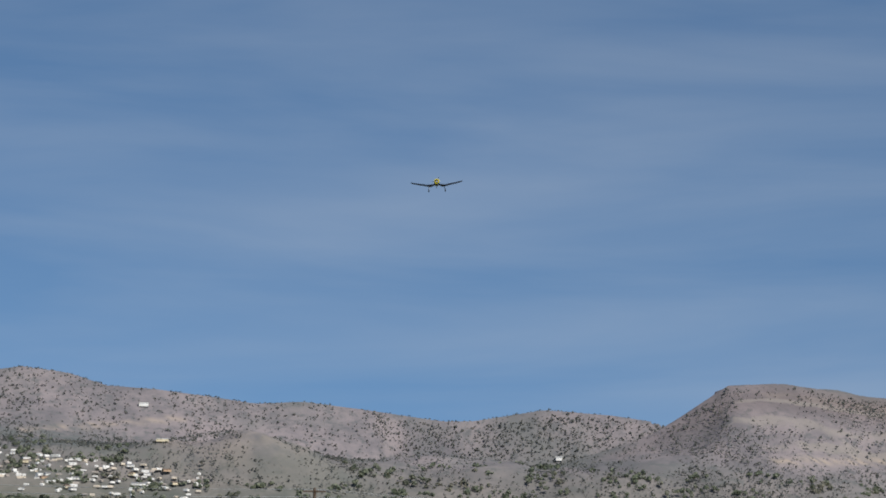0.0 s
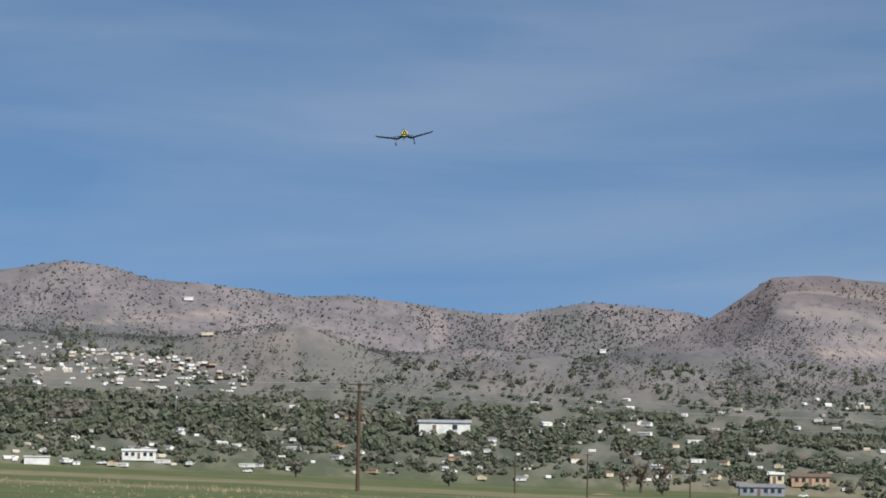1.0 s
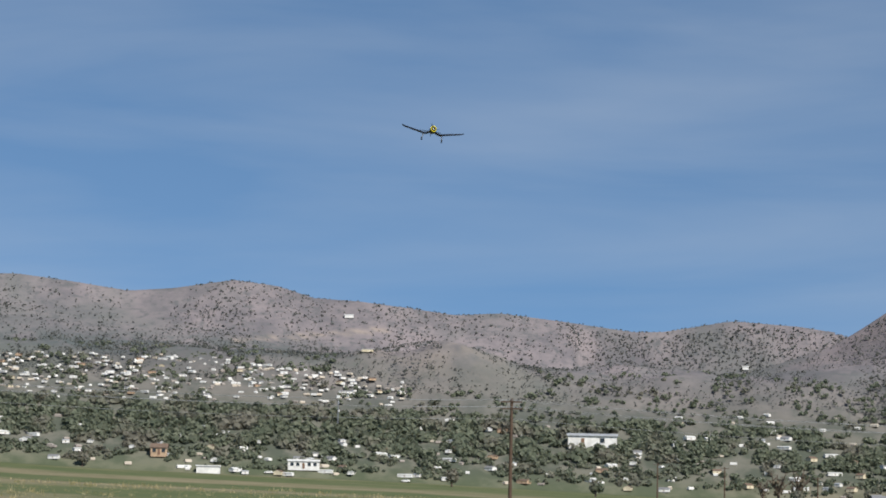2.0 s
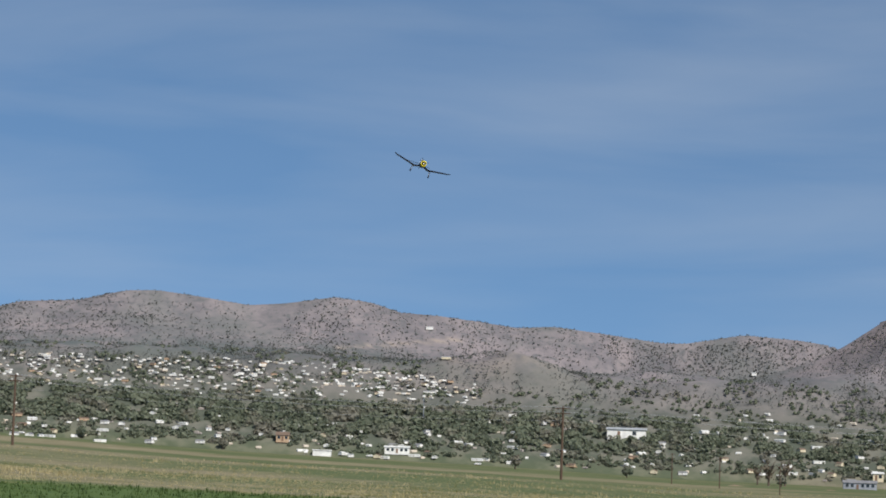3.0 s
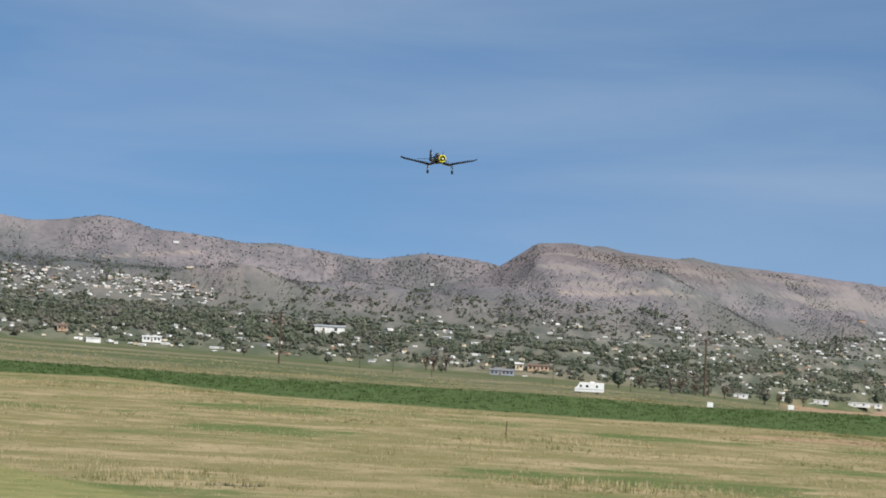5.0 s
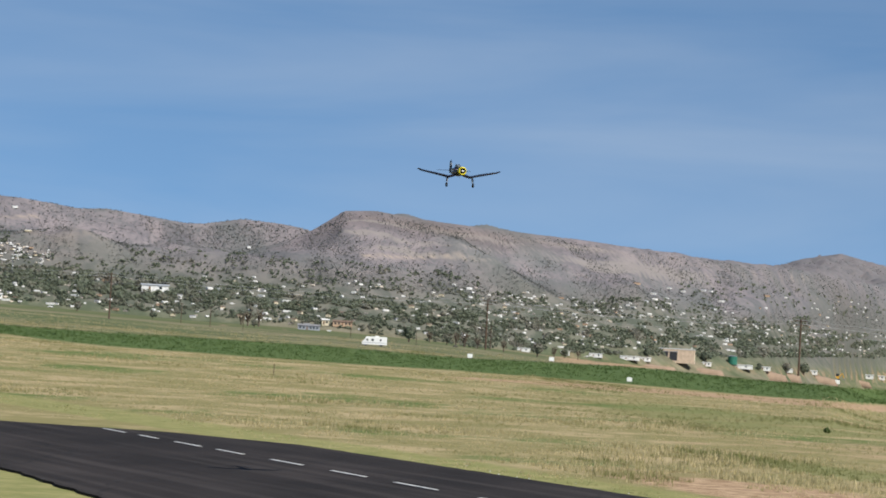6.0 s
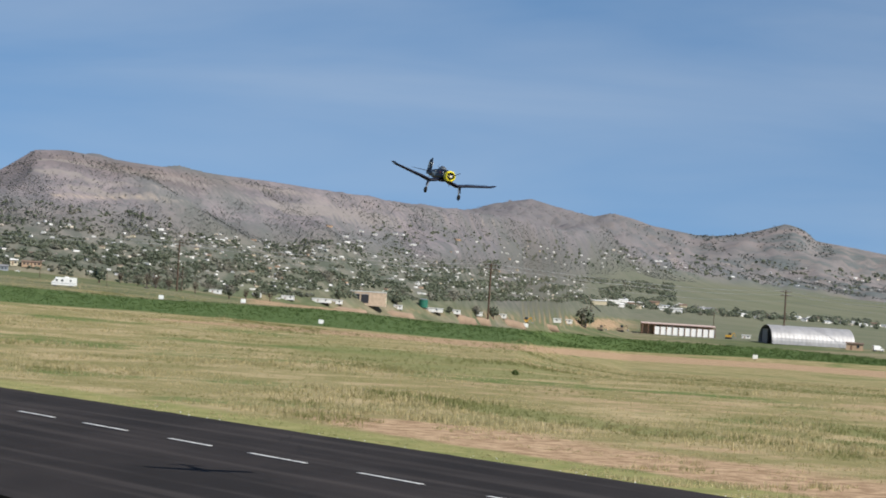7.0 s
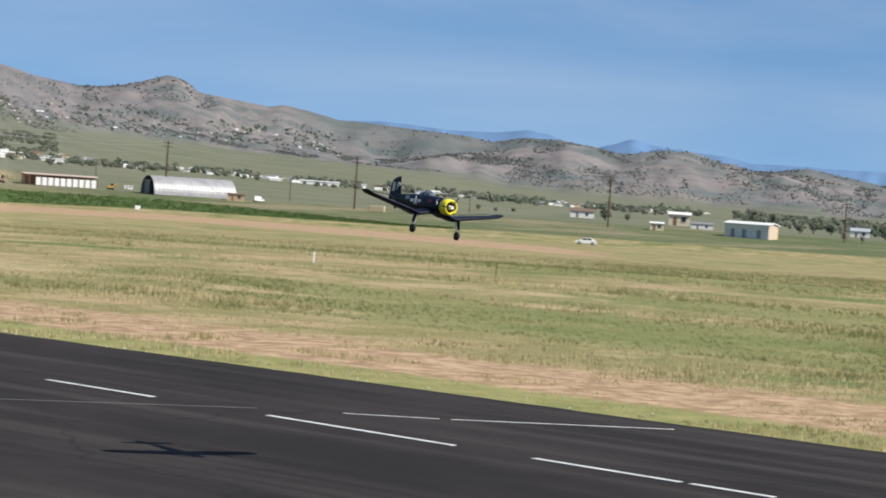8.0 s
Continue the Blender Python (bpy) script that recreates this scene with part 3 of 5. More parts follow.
def build_plane():
    """Nose along +y with the cowling's front at the origin, right wing along +x; span 1.2 m."""
    ob = thing("model_aeroplane", "navy-blue model fighter plane with a yellow cowling, flying", "model aeroplane")
    # fuselage
    st = [(-0.075, 0.056, 0.056, 0), (-0.14, 0.059, 0.062, 0), (-0.24, 0.061, 0.068, 0), (-0.34, 0.058, 0.071, 0.002), (-0.45, 0.052, 0.066, 0.004),
          (-0.56, 0.042, 0.056, 0.008), (-0.68, 0.030, 0.044, 0.014), (-0.80, 0.018, 0.032, 0.018), (-0.90, 0.007, 0.016, 0.02)]
    smooth(part("fuselage", loft(bmesh.new(), [oval(y, a, b, c) for y, a, b, c in st]), NAVY, ob))
    bm = loft(bmesh.new(), [oval(y, r * 0.86, r * 0.86, 0, 24) for y, r in ((-0.085, 0.062), (-0.085, 0.068), (-0.05, 0.070), (-0.022, 0.069), (-0.006, 0.064), (0.0, 0.057), (-0.004, 0.050), (-0.02, 0.046), (-0.045, 0.046))], caps=False)
    smooth(part("cowling", bm, YELLOW, ob, "glossy yellow engine cowling"))
    bm = tube(bmesh.new(), (0, -0.07, 0), (0, -0.04, 0), 0.042, 0.042, 20)
    for i in range(9):
        a = 2 * math.pi * i / 9
        tube(bm, (0.012 * math.cos(a), -0.034, 0.012 * math.sin(a)), (0.038 * math.cos(a), -0.034, 0.038 * math.sin(a)), 0.009, 0.009, 8)
    part("engine", bm, ENGINE, ob, "dark dummy radial engine")
    # wings: inverted gull
    for s in (1, -1):
        inner = [wing_ring(0.03, -0.155, 0.235, -0.035, 0.105), wing_ring(0.09, -0.155, 0.235, -0.062, 0.105), wing_ring(0.16, -0.155, 0.232, -0.080, 0.105)]
        outer = [wing_ring(x, -0.155 - 0.05 * u ** 1.6, 0.232 - 0.068 * u - 0.02 * max(0, u - 0.86) / 0.14, -0.080 + 0.090 * u, 0.105 - 0.02 * u)
                 for x, u in ((0.135, 0), (0.25, 0.25), (0.37, 0.5), (0.48, 0.74), (0.545, 0.88))]
        outer += [wing_ring(0.582, -0.206, 0.138, 0.016, 0.09), wing_ring(0.600, -0.222, 0.085, 0.020, 0.07)]
        w = smooth(part("wing", loft(bmesh.new(), mirrored(inner + outer[1:], s)), NAVY, ob))
        a = loft(bmesh.new(), mirrored([wing_ring(x, -0.345 + 0.02 * u, 0.055 - 0.02 * u, -0.066 + 0.093 * u, 0.05) for x, u in ((0.30, 0.36), (0.42, 0.61), (0.53, 0.85))], s))
        part("aileron", a, NAVY, w)
        f = loft(bmesh.new(), mirrored([wing_ring(x, -0.355, 0.06, z, 0.05) for x, z in ((0.09, -0.066), (0.14, -0.081), (0.28, -0.050))], s))
        part("flap", f, NAVY, w)
        st = loft(bmesh.new(), mirrored([wing_ring(x, -0.765 - 0.03 * u, 0.115 - 0.035 * u, 0.030, 0.04) for x, u in ((0.01, 0), (0.10, 0.5), (0.185, 0.95), (0.205, 1.3))], s))
        smooth(part("tailplane", st, NAVY, ob))
        # main gear
        g = tube(bmesh.new(), (0.168 * s, -0.19, -0.075), (0.187 * s, -0.175, -0.172), 0.009, 0.007, 10)
        tube(g, (0.186 * s, -0.175, -0.160), (0.192 * s, -0.175, -0.192), 0.005, 0.005, 8)
        tube(g, (0.180 * s, -0.175, -0.193), (0.204 * s, -0.175, -0.193), 0.005, 0.005, 8)
        leg_ob = part("gear_leg", g, STEEL, ob, "pale metal landing gear leg")
        t = bmesh.new()
        loft(t, [[(0.192 * s + x, -0.175 + r * math.cos(2 * math.pi * i / 18), -0.195 + r * math.sin(2 * math.pi * i / 18)) for i in range(18)]
                 for x, r in ((-0.012, 0.016), (-0.012, 0.026), (-0.008, 0.032), (0.008, 0.032), (0.012, 0.026), (0.012, 0.016))])
        smooth(part("tyre", t, BLACK, leg_ob, "black rubber tyre"))
        part("gear_door", loft(bmesh.new(), [[(0.184 * s, -0.205, -0.085), (0.187 * s, -0.205, -0.085), (0.187 * s, -0.155, -0.085), (0.184 * s, -0.155, -0.085)],
                                             [(0.197 * s, -0.195, -0.15), (0.200 * s, -0.195, -0.15), (0.200 * s, -0.16, -0.15), (0.197 * s, -0.16, -0.15)]]), NAVY, leg_ob)
        # star and bars on each side of the fuselage and on the wing
        side = Matrix(((0, 0, s, 0.0545 * s), (s, 0, 0, -0.44), (0, 1, 0, 0.014), (0, 0, 0, 1)))
        part("insignia", star_mesh(0.040), WHITE, ob, "white star with bars").matrix_local = side
        lettering("5", 0.055, WHITE, Matrix(((0, 0, s, 0.0615 * s), (s, 0, 0, -0.115), (0, 1, 0, 0.02), (0, 0, 0, 1))), ob, "number")
        lettering("P", 0.085, WHITE, Matrix(((0, 0, s, 0.0085 * s), (s, 0, 0, -0.815), (0, 1, 0, 0.105), (0, 0, 0, 1))), ob, "letter")
        part("tail_lettering", box(boxed(-0.03, -0.016, -0.036, 0.036, 0, 0.001), -0.008, 0.004, -0.036, 0.036, 0, 0.001), WHITE, ob, "white lettering bars").matrix_local = \
            Matrix(((0, 0, s, 0.0080 * s), (s, 0, 0, -0.865), (0, 1, 0, 0.100), (0, 0, 0, 1)))
        part("fuselage_lettering", box(boxed(-0.03, 0.03, -0.012, 0.010, 0, 0.001), -0.022, 0.022, 0.014, 0.02, 0, 0.001), STEEL, ob, "grey lettering bars").matrix_local = \
            Matrix(((0, 0, s, 0.0400 * s), (s, 0, 0, -0.59), (0, 1, 0, 0.03), (0, 0, 0, 1)))
        part("exhaust_patch", boxed(-0.018, 0.018, -0.012, 0.012, 0, 0.001), RED, ob, "small red patch").matrix_local = \
            Matrix(((0, 0, s, 0.0613 * s), (s, 0, 0, -0.22), (0, 1, 0, 0.025), (0, 0, 0, 1)))
    # fin and rudder
    def fin(y0, c0, y1, c1, z0, z1, n=9):
        rings = []
        for i in range(n):
            u = i / (n - 1)
            c = (c0 + (c1 - c0) * u) * math.sqrt(max(0.06, 1 - (max(0, u - 0.62) / 0.38) ** 2))
            y = y0 + (y1 - y0) * u
            z = z0 + (z1 - z0) * u
            rings.append([(0.007 * (1 - 0.5 * u) * math.sin(a), y - c * (1 - math.cos(a)) / 2, z) for a in (2 * math.pi * k / 12 for k in range(12))])
        return rings
    smooth(part("fin", loft(bmesh.new(), fin(-0.755, 0.180, -0.805, 0.125, 0.030, 0.182, 14)), NAVY, ob))
    smooth(part("rudder", loft(bmesh.new(), fin(-0.850, 0.098, -0.860, 0.070, 0.0, 0.17, 14)), NAVY, ob))
    # canopy
    c = smooth(part("canopy", loft(bmesh.new(), [oval(y, a, b, 0.058, 14) for y, a, b in ((-0.275, 0.012, 0.008), (-0.30, 0.030, 0.034), (-0.34, 0.036, 0.047), (-0.39, 0.035, 0.046), (-0.45, 0.026, 0.030), (-0.50, 0.010, 0.012))]), CLEAR, ob, "clear bubble canopy"))
    bm = bmesh.new()
    for y, a, b in ((-0.312, 0.033, 0.040), (-0.375, 0.037, 0.048)):
        loft(bm, [oval(y, a, b, 0.058, 14), oval(y - 0.006, a + 0.001, b + 0.001, 0.058, 14)])
    part("canopy_frame", bm, NAVY, c)
    tw = tube(bmesh.new(), (0, -0.80, -0.005), (0, -0.82, -0.048), 0.004, 0.004, 8)
    tail = part("tail_gear", tw, STEEL, ob)
    part("tail_wheel", tube(bmesh.new(), (-0.006, -0.822, -0.052), (0.006, -0.822, -0.052), 0.013, 0.013, 14), BLACK, tail)
    part("antenna", tube(bmesh.new(), (0, -0.53, 0.06), (0, -0.54, 0.125), 0.002, 0.001, 6), NAVY, ob)
    # propeller
    bm = tube(bmesh.new(), (0, -0.04, 0), (0, 0.014, 0), 0.016, 0.012, 14)
    prop = part("propeller", bm, WHITE, ob, "pale hub with dark blades")
    for i in range(3):
        a = 2 * math.pi * i / 3
        u, v = Vector((math.cos(a), 0, math.sin(a))), Vector((-math.sin(a), 0, math.cos(a)))
        rings = []
        for r, w, tw_ in ((0.008, 0.003, 0.8), (0.05, 0.0045, 0.55), (0.09, 0.0035, 0.4), (0.115, 0.0015, 0.3)):
            e = v * math.cos(tw_) + Vector((0, 1, 0)) * math.sin(tw_)
            k = u.cross(e)
            rings.append([u * r + e * w + Vector((0, 0.004, 0)), u * r + k * 0.0015 + Vector((0, 0.004, 0)), u * r - e * w + Vector((0, 0.004, 0)), u * r - k * 0.0015 + Vector((0, 0.004, 0))])
        part("blade", loft(bmesh.new(), rings), BLACK, prop)
    return ob, prop


PLANE, PROP = build_plane()
PLANE.scale = (0.9, 0.9, 0.9)
FOCAL = 784 / math.tan(radians(10.0))
FLIGHT = [  # seconds, picture x and y of the nose, distance, bank, nose turned aside, nose up
    (0.0, 773, 321, 58.0, -3.5, 1, -2), (0.5, 766, 288, 54.0, -11, 1, -2), (1.0, 716, 236, 51.5, -6, 2, -2), (1.5, 724, 208, 48.5, 0.5, 3, -2),
    (1.7, 772, 214, 47.8, 3, 3, -2), (2.8, 735, 270, 48.0, 18, 4, -2), (3.0, 750, 290, 50.0, 19.5, 4, -2), (3.5, 813, 294, 48.0, 19.5, 6, -2), (4.0, 735, 274, 45.0, 7, 10, -2),
    (4.2, 704, 271, 42.7, 5, 11, -2), (5.3, 812, 289, 36.9, -4, 13.5, -2), (5.5, 804, 315, 38.0, -4.5, 13.5, -2), (6.0, 819, 303, 35.5, -1.5, 12, -2), (6.3, 837, 296, 33.0, 2, 12.5, -2), (6.5, 857, 297, 31.2, 3.5, 13.5, -2), (7.0, 798, 313, 27.0, 9.5, 17, -1),
    (7.2, 808, 321, 25.2, 10.5, 20, 0), (7.5, 848, 312, 22.3, 9, 26, 1), (7.8, 803, 338, 19.7, 8, 29, 2), (8.0, 799, 368, 18.4, 7.5, 31, 2),
]


def plane_pose(t):
    x, y, dist, bank, aside, up = glide(FLIGHT, t)
    m = camera_pose(t)
    d = (m.to_3x3() @ Vector(((x - 784) / FOCAL, (441 - y) / FOCAL, -1))).normalized()
    pos = m.translation + d * dist * 0.9
    h = Vector((d.x, d.y, 0)).normalized()
    right = Vector((h.y, -h.x, 0))
    a, p = radians(aside), radians(up)
    nose = (-h * math.cos(a) + right * math.sin(a)) * math.cos(p) + Vector((0, 0, math.sin(p)))
    wing = nose.cross(Vector((0, 0, 1))).normalized()
    top = wing.cross(nose)
    base = Matrix((wing, nose, top)).transposed()
    return Matrix.Translation(pos) @ Matrix.Rotation(radians(bank), 4, d) @ base.to_4x4()


def motions():
    walk(PLANE, [(k / 10, plane_pose(k / 10)) for k in range(81)])
    walk(PROP, [(k / 30, pose(0, 0, 0, 0, 77 * k % 360, 0)) for k in range(241)])


# ---------------------------------------------------------------- scattered growth (numpy meshes)
rng = np.random.default_rng(7)


def clump_template(n, seed, w=1.0, h=1.0, size=0.4, inner=0.55):
    """n small leaf faces set about an uneven crown; unit radius, base at z 0."""
    g = np.random.default_rng(seed)
    v, f = [], []
    for i in range(n):
        d = g.normal(size=3)
        d /= np.linalg.norm(d)
        lobe = 0.78 + 0.3 * math.sin(3 * math.atan2(d[1], d[0]) + seed) * (1 - abs(d[2]))
        c = d * (inner + (1 - inner) * g.random() ** 0.5) * lobe * np.array([w, w, h])
        c[2] += h * 0.95
        out = d + g.normal(size=3) * 0.45 + np.array([0, 0, 0.25])
        a = np.cross(out, g.normal(size=3))
        a /= np.linalg.norm(a)
        b = np.cross(out, a)
        b /= np.linalg.norm(b)
        k = size * (0.6 + 0.8 * g.random())
        m = len(v)
        v += [c + a * k, c + b * k * 0.9, c - a * k * 0.9, c - b * k]
        f.append((m, m + 1, m + 2, m + 3))
    return np.array(v), np.array(f)


def scatter(name, templates, spots, mat, label, category, kind="stuff"):
    """Joins turned and scaled copies of leafy templates into one mesh. spots: x, y, z, width, height."""
    vs, fs, base = [], [], 0
    for i, (x, y, z, w, h) in enumerate(spots):
        v, f = templates[i % len(templates)]
        a = rng.random() * 6.283
        c, s_ = math.cos(a), math.sin(a)
        q = np.empty_like(v)
        q[:, 0], q[:, 1], q[:, 2] = (v[:, 0] * c - v[:, 1] * s_) * w + x, (v[:, 0] * s_ + v[:, 1] * c) * w + y, v[:, 2] * h + z
        vs.append(q)
        fs.append(f + base)
        base += len(v)
    v, f = np.concatenate(vs), np.concatenate(fs)
    me = bpy.data.meshes.new(name)
    me.from_pydata(v.tolist(), [], f.tolist())
    me.materials.append(mat)
    return tagged(new(name, me), label, category, kind=kind)


def leaf_material(name, a, b, dry=None):
    m, n, l, bs = shader(name, 0.75)
    g = n.new("ShaderNodeNewGeometry")
    c = mix_node(n, l, g.outputs["Random Per Island"], a, b)
    c = mix_node(n, l, math_node(n, l, "MULTIPLY", ramp_node(n, l, noise_node(n, l, 1.4, 5, None, 0.7), 0.5, 0.7), 0.22), c, tuple(v * 0.55 for v in a))
    if dry:
        c = mix_node(n, l, ramp_node(n, l, noise_node(n, l, 0.35, 4), 0.5, 0.65), c, dry)
    l.new(c, bs.inputs["Base Color"])
    bs.inputs["Specular IOR Level"].default_value = 0.1
    tr = n.new("ShaderNodeBsdfTranslucent")
    l.new(c, tr.inputs["Color"])
    ms = n.new("ShaderNodeMixShader")
    ms.inputs[0].default_value = 0.5
    l.new(bs.outputs[0], ms.inputs[1])
    l.new(tr.outputs[0], ms.inputs[2])
    l.new(ms.outputs[0], n["Material Output"].inputs["Surface"])
    return m


# scrub and tree leaves are paled towards grey: distance haze put into their colour
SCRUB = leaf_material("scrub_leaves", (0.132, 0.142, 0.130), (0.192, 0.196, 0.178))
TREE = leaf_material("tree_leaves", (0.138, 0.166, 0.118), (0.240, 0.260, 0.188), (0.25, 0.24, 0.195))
GRASS = leaf_material("grass_blades", (0.31, 0.275, 0.125), (0.70, 0.58, 0.35), (0.235, 0.235, 0.095))
SWARD = leaf_material("green_blades", (0.165, 0.185, 0.066), (0.31, 0.295, 0.130), (0.34, 0.30, 0.15))
LUSH = leaf_material("lush_blades", (0.058, 0.100, 0.030), (0.105, 0.148, 0.050))
BARK = plain("bark", (0.12, 0.09, 0.07), 0.9)


def crest_el(az):
    return max(float(curve(FRONT_CREST, az)), float(curve(LEFT_CREST + RIGHT_CREST, az)))


def build_scrub():
    pts = []
    while len(pts) < 52000:
        az = rng.uniform(-23, 31)
        rt, rb, ra = (float(curve(k, az)) for k in (TOWN_R, BACK_R, FRONT_R))
        if az < -5.5:
            r = rt - 3 + rng.random() * max(5, rb + 5.2 - rt)
            if az > -9.2 and rng.random() < 0.5:  # the face behind the fold
                r = (ra + rb) / 2 + rng.random() * (rb - ra) / 2 * 0.92
            k, low = 0.00027 * r, (r - rt) < 4.5
        elif az < 10.5 and (az < 4.5 or rng.random() < 0.75):
            r = rt * 0.985 + rng.random() * (ra * 0.998 - rt * 0.985)
            k, low = 0.00026 * r, (r - rt) < 0.2 * (ra - rt)
        else:
            r = rt + 60 + rng.random() * max(10, rb * 0.99 - rt - 60)
            if az > 15 and rng.random() < 0.6:  # the low hills in front
                r = rt + 40 + rng.random() * (ra * 0.995 - rt - 40)
            if noise.noise(Vector((az * 0.6, r * 0.004, 9))) < -0.12:
                continue
            k, low = (0.00026 if az < 9 else 0.00044) * r, False
        thick = noise.fractal(Vector((az * 0.9, r * (0.06 if r < 400 else 0.006), 5)), 0.8, 2.0, 3)
        if not low and rng.random() > 0.55 + 0.9 * thick:
            continue
        p = place(az, r, -0.12 * k)
        q = k * rng.uniform(0.5, 1.0) * (1.6 if rng.random() < 0.12 else 1.0)
        pts.append((p.x, p.y, p.z, q, q * rng.uniform(0.7, 1.0)))
    ts = [clump_template(6, i, size=0.66) for i in range(6)]
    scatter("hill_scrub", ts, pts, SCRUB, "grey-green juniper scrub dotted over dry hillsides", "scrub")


build_scrub()


def build_woods():
    pts = []

    def add(az, el, k):
        p, r = spot(az, el)
        q = k * r * rng.uniform(0.6, 1.35)
        pts.append((p.x, p.y, p.z - 0.15 * q, q, q * rng.uniform(0.75, 1.15)))
    low = [(-22, 0.52), (-19, 0.44), (-14.5, 0.30), (-10, 0.17), (-8, 0.17), (-5, 0.06), (-1.5, -0.22)]
    for _ in range(14500):  # town trees, thickest in a belt behind the field
        az = rng.uniform(-22.5, -1.5)
        lo = float(curve(low, az))
        if rng.random() < 0.72:
            el = lo + 0.03 + 0.85 * rng.random() ** 0.9
        else:
            el = lo + 0.85 + 0.8 * rng.random()
        up = el - lo
        if el > float(curve(TOWN_EL, az)) + 0.12 or (-12.2 < az < -9.6 and el > 1.36):
            continue
        gap = -0.02 if up < 0.32 else -0.26 if up < 0.85 and az < -10 else -0.08 if up < 0.85 else -0.02
        if noise.fractal(Vector((az * 1.9, el * 7, 2)), 0.8, 2.0, 3) < gap:
            continue
        add(az, el, 0.00078 if up < 0.3 else (0.00115 if az < -8 else 0.00092) if up < 0.8 else 0.00062)
    for _ in range(7000):  # belt along the mesa's foot
        az = rng.uniform(-2, 10)
        lo = float(curve([(-2, -0.2), (1, -0.18), (4, -0.1), (7, 0.08), (10, 0.05)], az))
        el = lo + (1.3 if az < 4 else 0.9 if az < 6 else 0.6) * rng.random() ** 1.15
        if el > float(curve(TOWN_EL, az)) + 0.05 or noise.noise(Vector((az * 1.8, el * 7, 4))) < -0.12:
            continue
        add(az, el, 0.00085 if el < 0.45 else 0.00062)
    for _ in range(420):  # scattered trees round the houses at the far hills' foot
        az = rng.uniform(3, 17)
        add(az, float(curve(TOWN_EL, az)) + 0.1 + 0.5 * rng.random(), 0.00075)
    for _ in range(1300):  # far tree line on the plain
        az = rng.uniform(9, 30)
        if noise.noise(Vector((az * 0.9, 0, 8))) < -0.22:
            continue
        el = float(curve([(9, 0.06), (14, 0.02), (17, -0.08), (22, -0.2), (26, -0.2), (30, -0.25)], az)) + rng.normal(0, 0.03)
        add(az, el, 0.0013)
    for _ in range(90):  # thicket by the white building
        az = rng.uniform(25.6, 29.5)
        add(az, -0.30 - 0.02 * (az - 25.6) + rng.normal(0, 0.03), 0.0017)
    ts = [clump_template(18, 20 + i, size=0.42, h=0.85) for i in range(8)]
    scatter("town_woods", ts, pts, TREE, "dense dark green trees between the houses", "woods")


build_woods()


def build_field_grass():
    ts = []
    for i in range(6):
        g = np.random.default_rng(50 + i)
        v, f = [], []
        for k in range(6):
            a = g.random() * 6.283
            x, y = g.normal(0, 0.5, 2)
            w, h, lean = 0.10 * g.uniform(0.6, 1.3), g.uniform(0.5, 1.1), g.uniform(0.0, 0.5)
            dx, dy = math.cos(a), math.sin(a)
            m = len(v)
            v += [(x - dy * w, y + dx * w, 0), (x + dy * w, y - dx * w, 0), (x + dx * lean, y + dy * lean, h)]
            f.append((m, m + 1, m + 2))
        ts.append((np.array(v), np.array(f)))
    pts, lush, green = [], [], []
    grid = np.arange(-27, 34, 1.0)
    reach = (grid, [band_r(q, float(curve(LUSH_BOT, q))) for q in grid], [band_r(q, float(curve(LUSH_TOP, q))) for q in grid])
    while len(pts) < 92000:
        far = len(pts) > 72000
        az = rng.uniform(-26, 2) if far else rng.uniform(-26, 33)
        r = rng.uniform(115, 180) if far else 17 * (215 / 17) ** rng.random()
        x, y = r * math.sin(radians(az)), r * math.cos(radians(az))
        across, along = x * RUN_N.x + y * RUN_N.y, x * RUN_D.x + y * RUN_D.y
        if across < RUN_FAR + 0.35 and along > -48:
            continue
        if across < RUN_FAR + 4.6 and noise.noise(Vector((x * 0.9, y * 0.9, 1))) > (0.22 if across < RUN_FAR + 1.6 or az < 3 else -0.12):
            continue
        tall = 0.45 + 1.1 * max(0, noise.noise(Vector((x * 0.16, y * 0.16, 3))) + 0.12) + 0.5 * max(0, noise.noise(Vector((x * 0.9, y * 0.9, 6))))
        k = (0.06 if across < RUN_FAR + 2 else 0.085) * tall * rng.uniform(0.6, 1.3) * (1 + r / 300)
        if far and r > 190:
            k *= 0.35
        if r > 100 and np.interp(az, reach[0], reach[1]) - 4 < r < np.interp(az, reach[0], reach[2]) + 2:
            continue
        g = sward(x, y) if r < 150 and az > 0 else -0.1
        if g < -0.16 and across > RUN_FAR + 6 and rng.random() < 0.5:
            continue
        (green if g > 0.05 + 0.15 * rng.random() else pts).append((x, y, float(height(az, r)) - 0.01, k * 0.8, k))
    scatter("green_grass", ts, green, SWARD, "short green grass in strips across the field", "grass")
    scatter("field_grass", ts, pts, GRASS, "dry straw and green grass tufts across the field", "grass")
    while len(lush) < 12000:
        az = rng.uniform(-22, 19)
        r0, r1 = band_r(az, float(curve(LUSH_BOT, az))), band_r(az, float(curve(LUSH_TOP, az)))
        r = r0 + (r1 - r0) * rng.random()
        p = place(az, r)
        k = 0.00075 * r * rng.uniform(0.5, 1.4)
        lush.append((p.x, p.y, p.z - 0.02, k * 1.6, k))
    scatter("lush_grass", ts, lush, LUSH, "tall green weeds in a band across the field", "weeds")


build_field_grass()

# ---------------------------------------------------------------- distant blue mountains


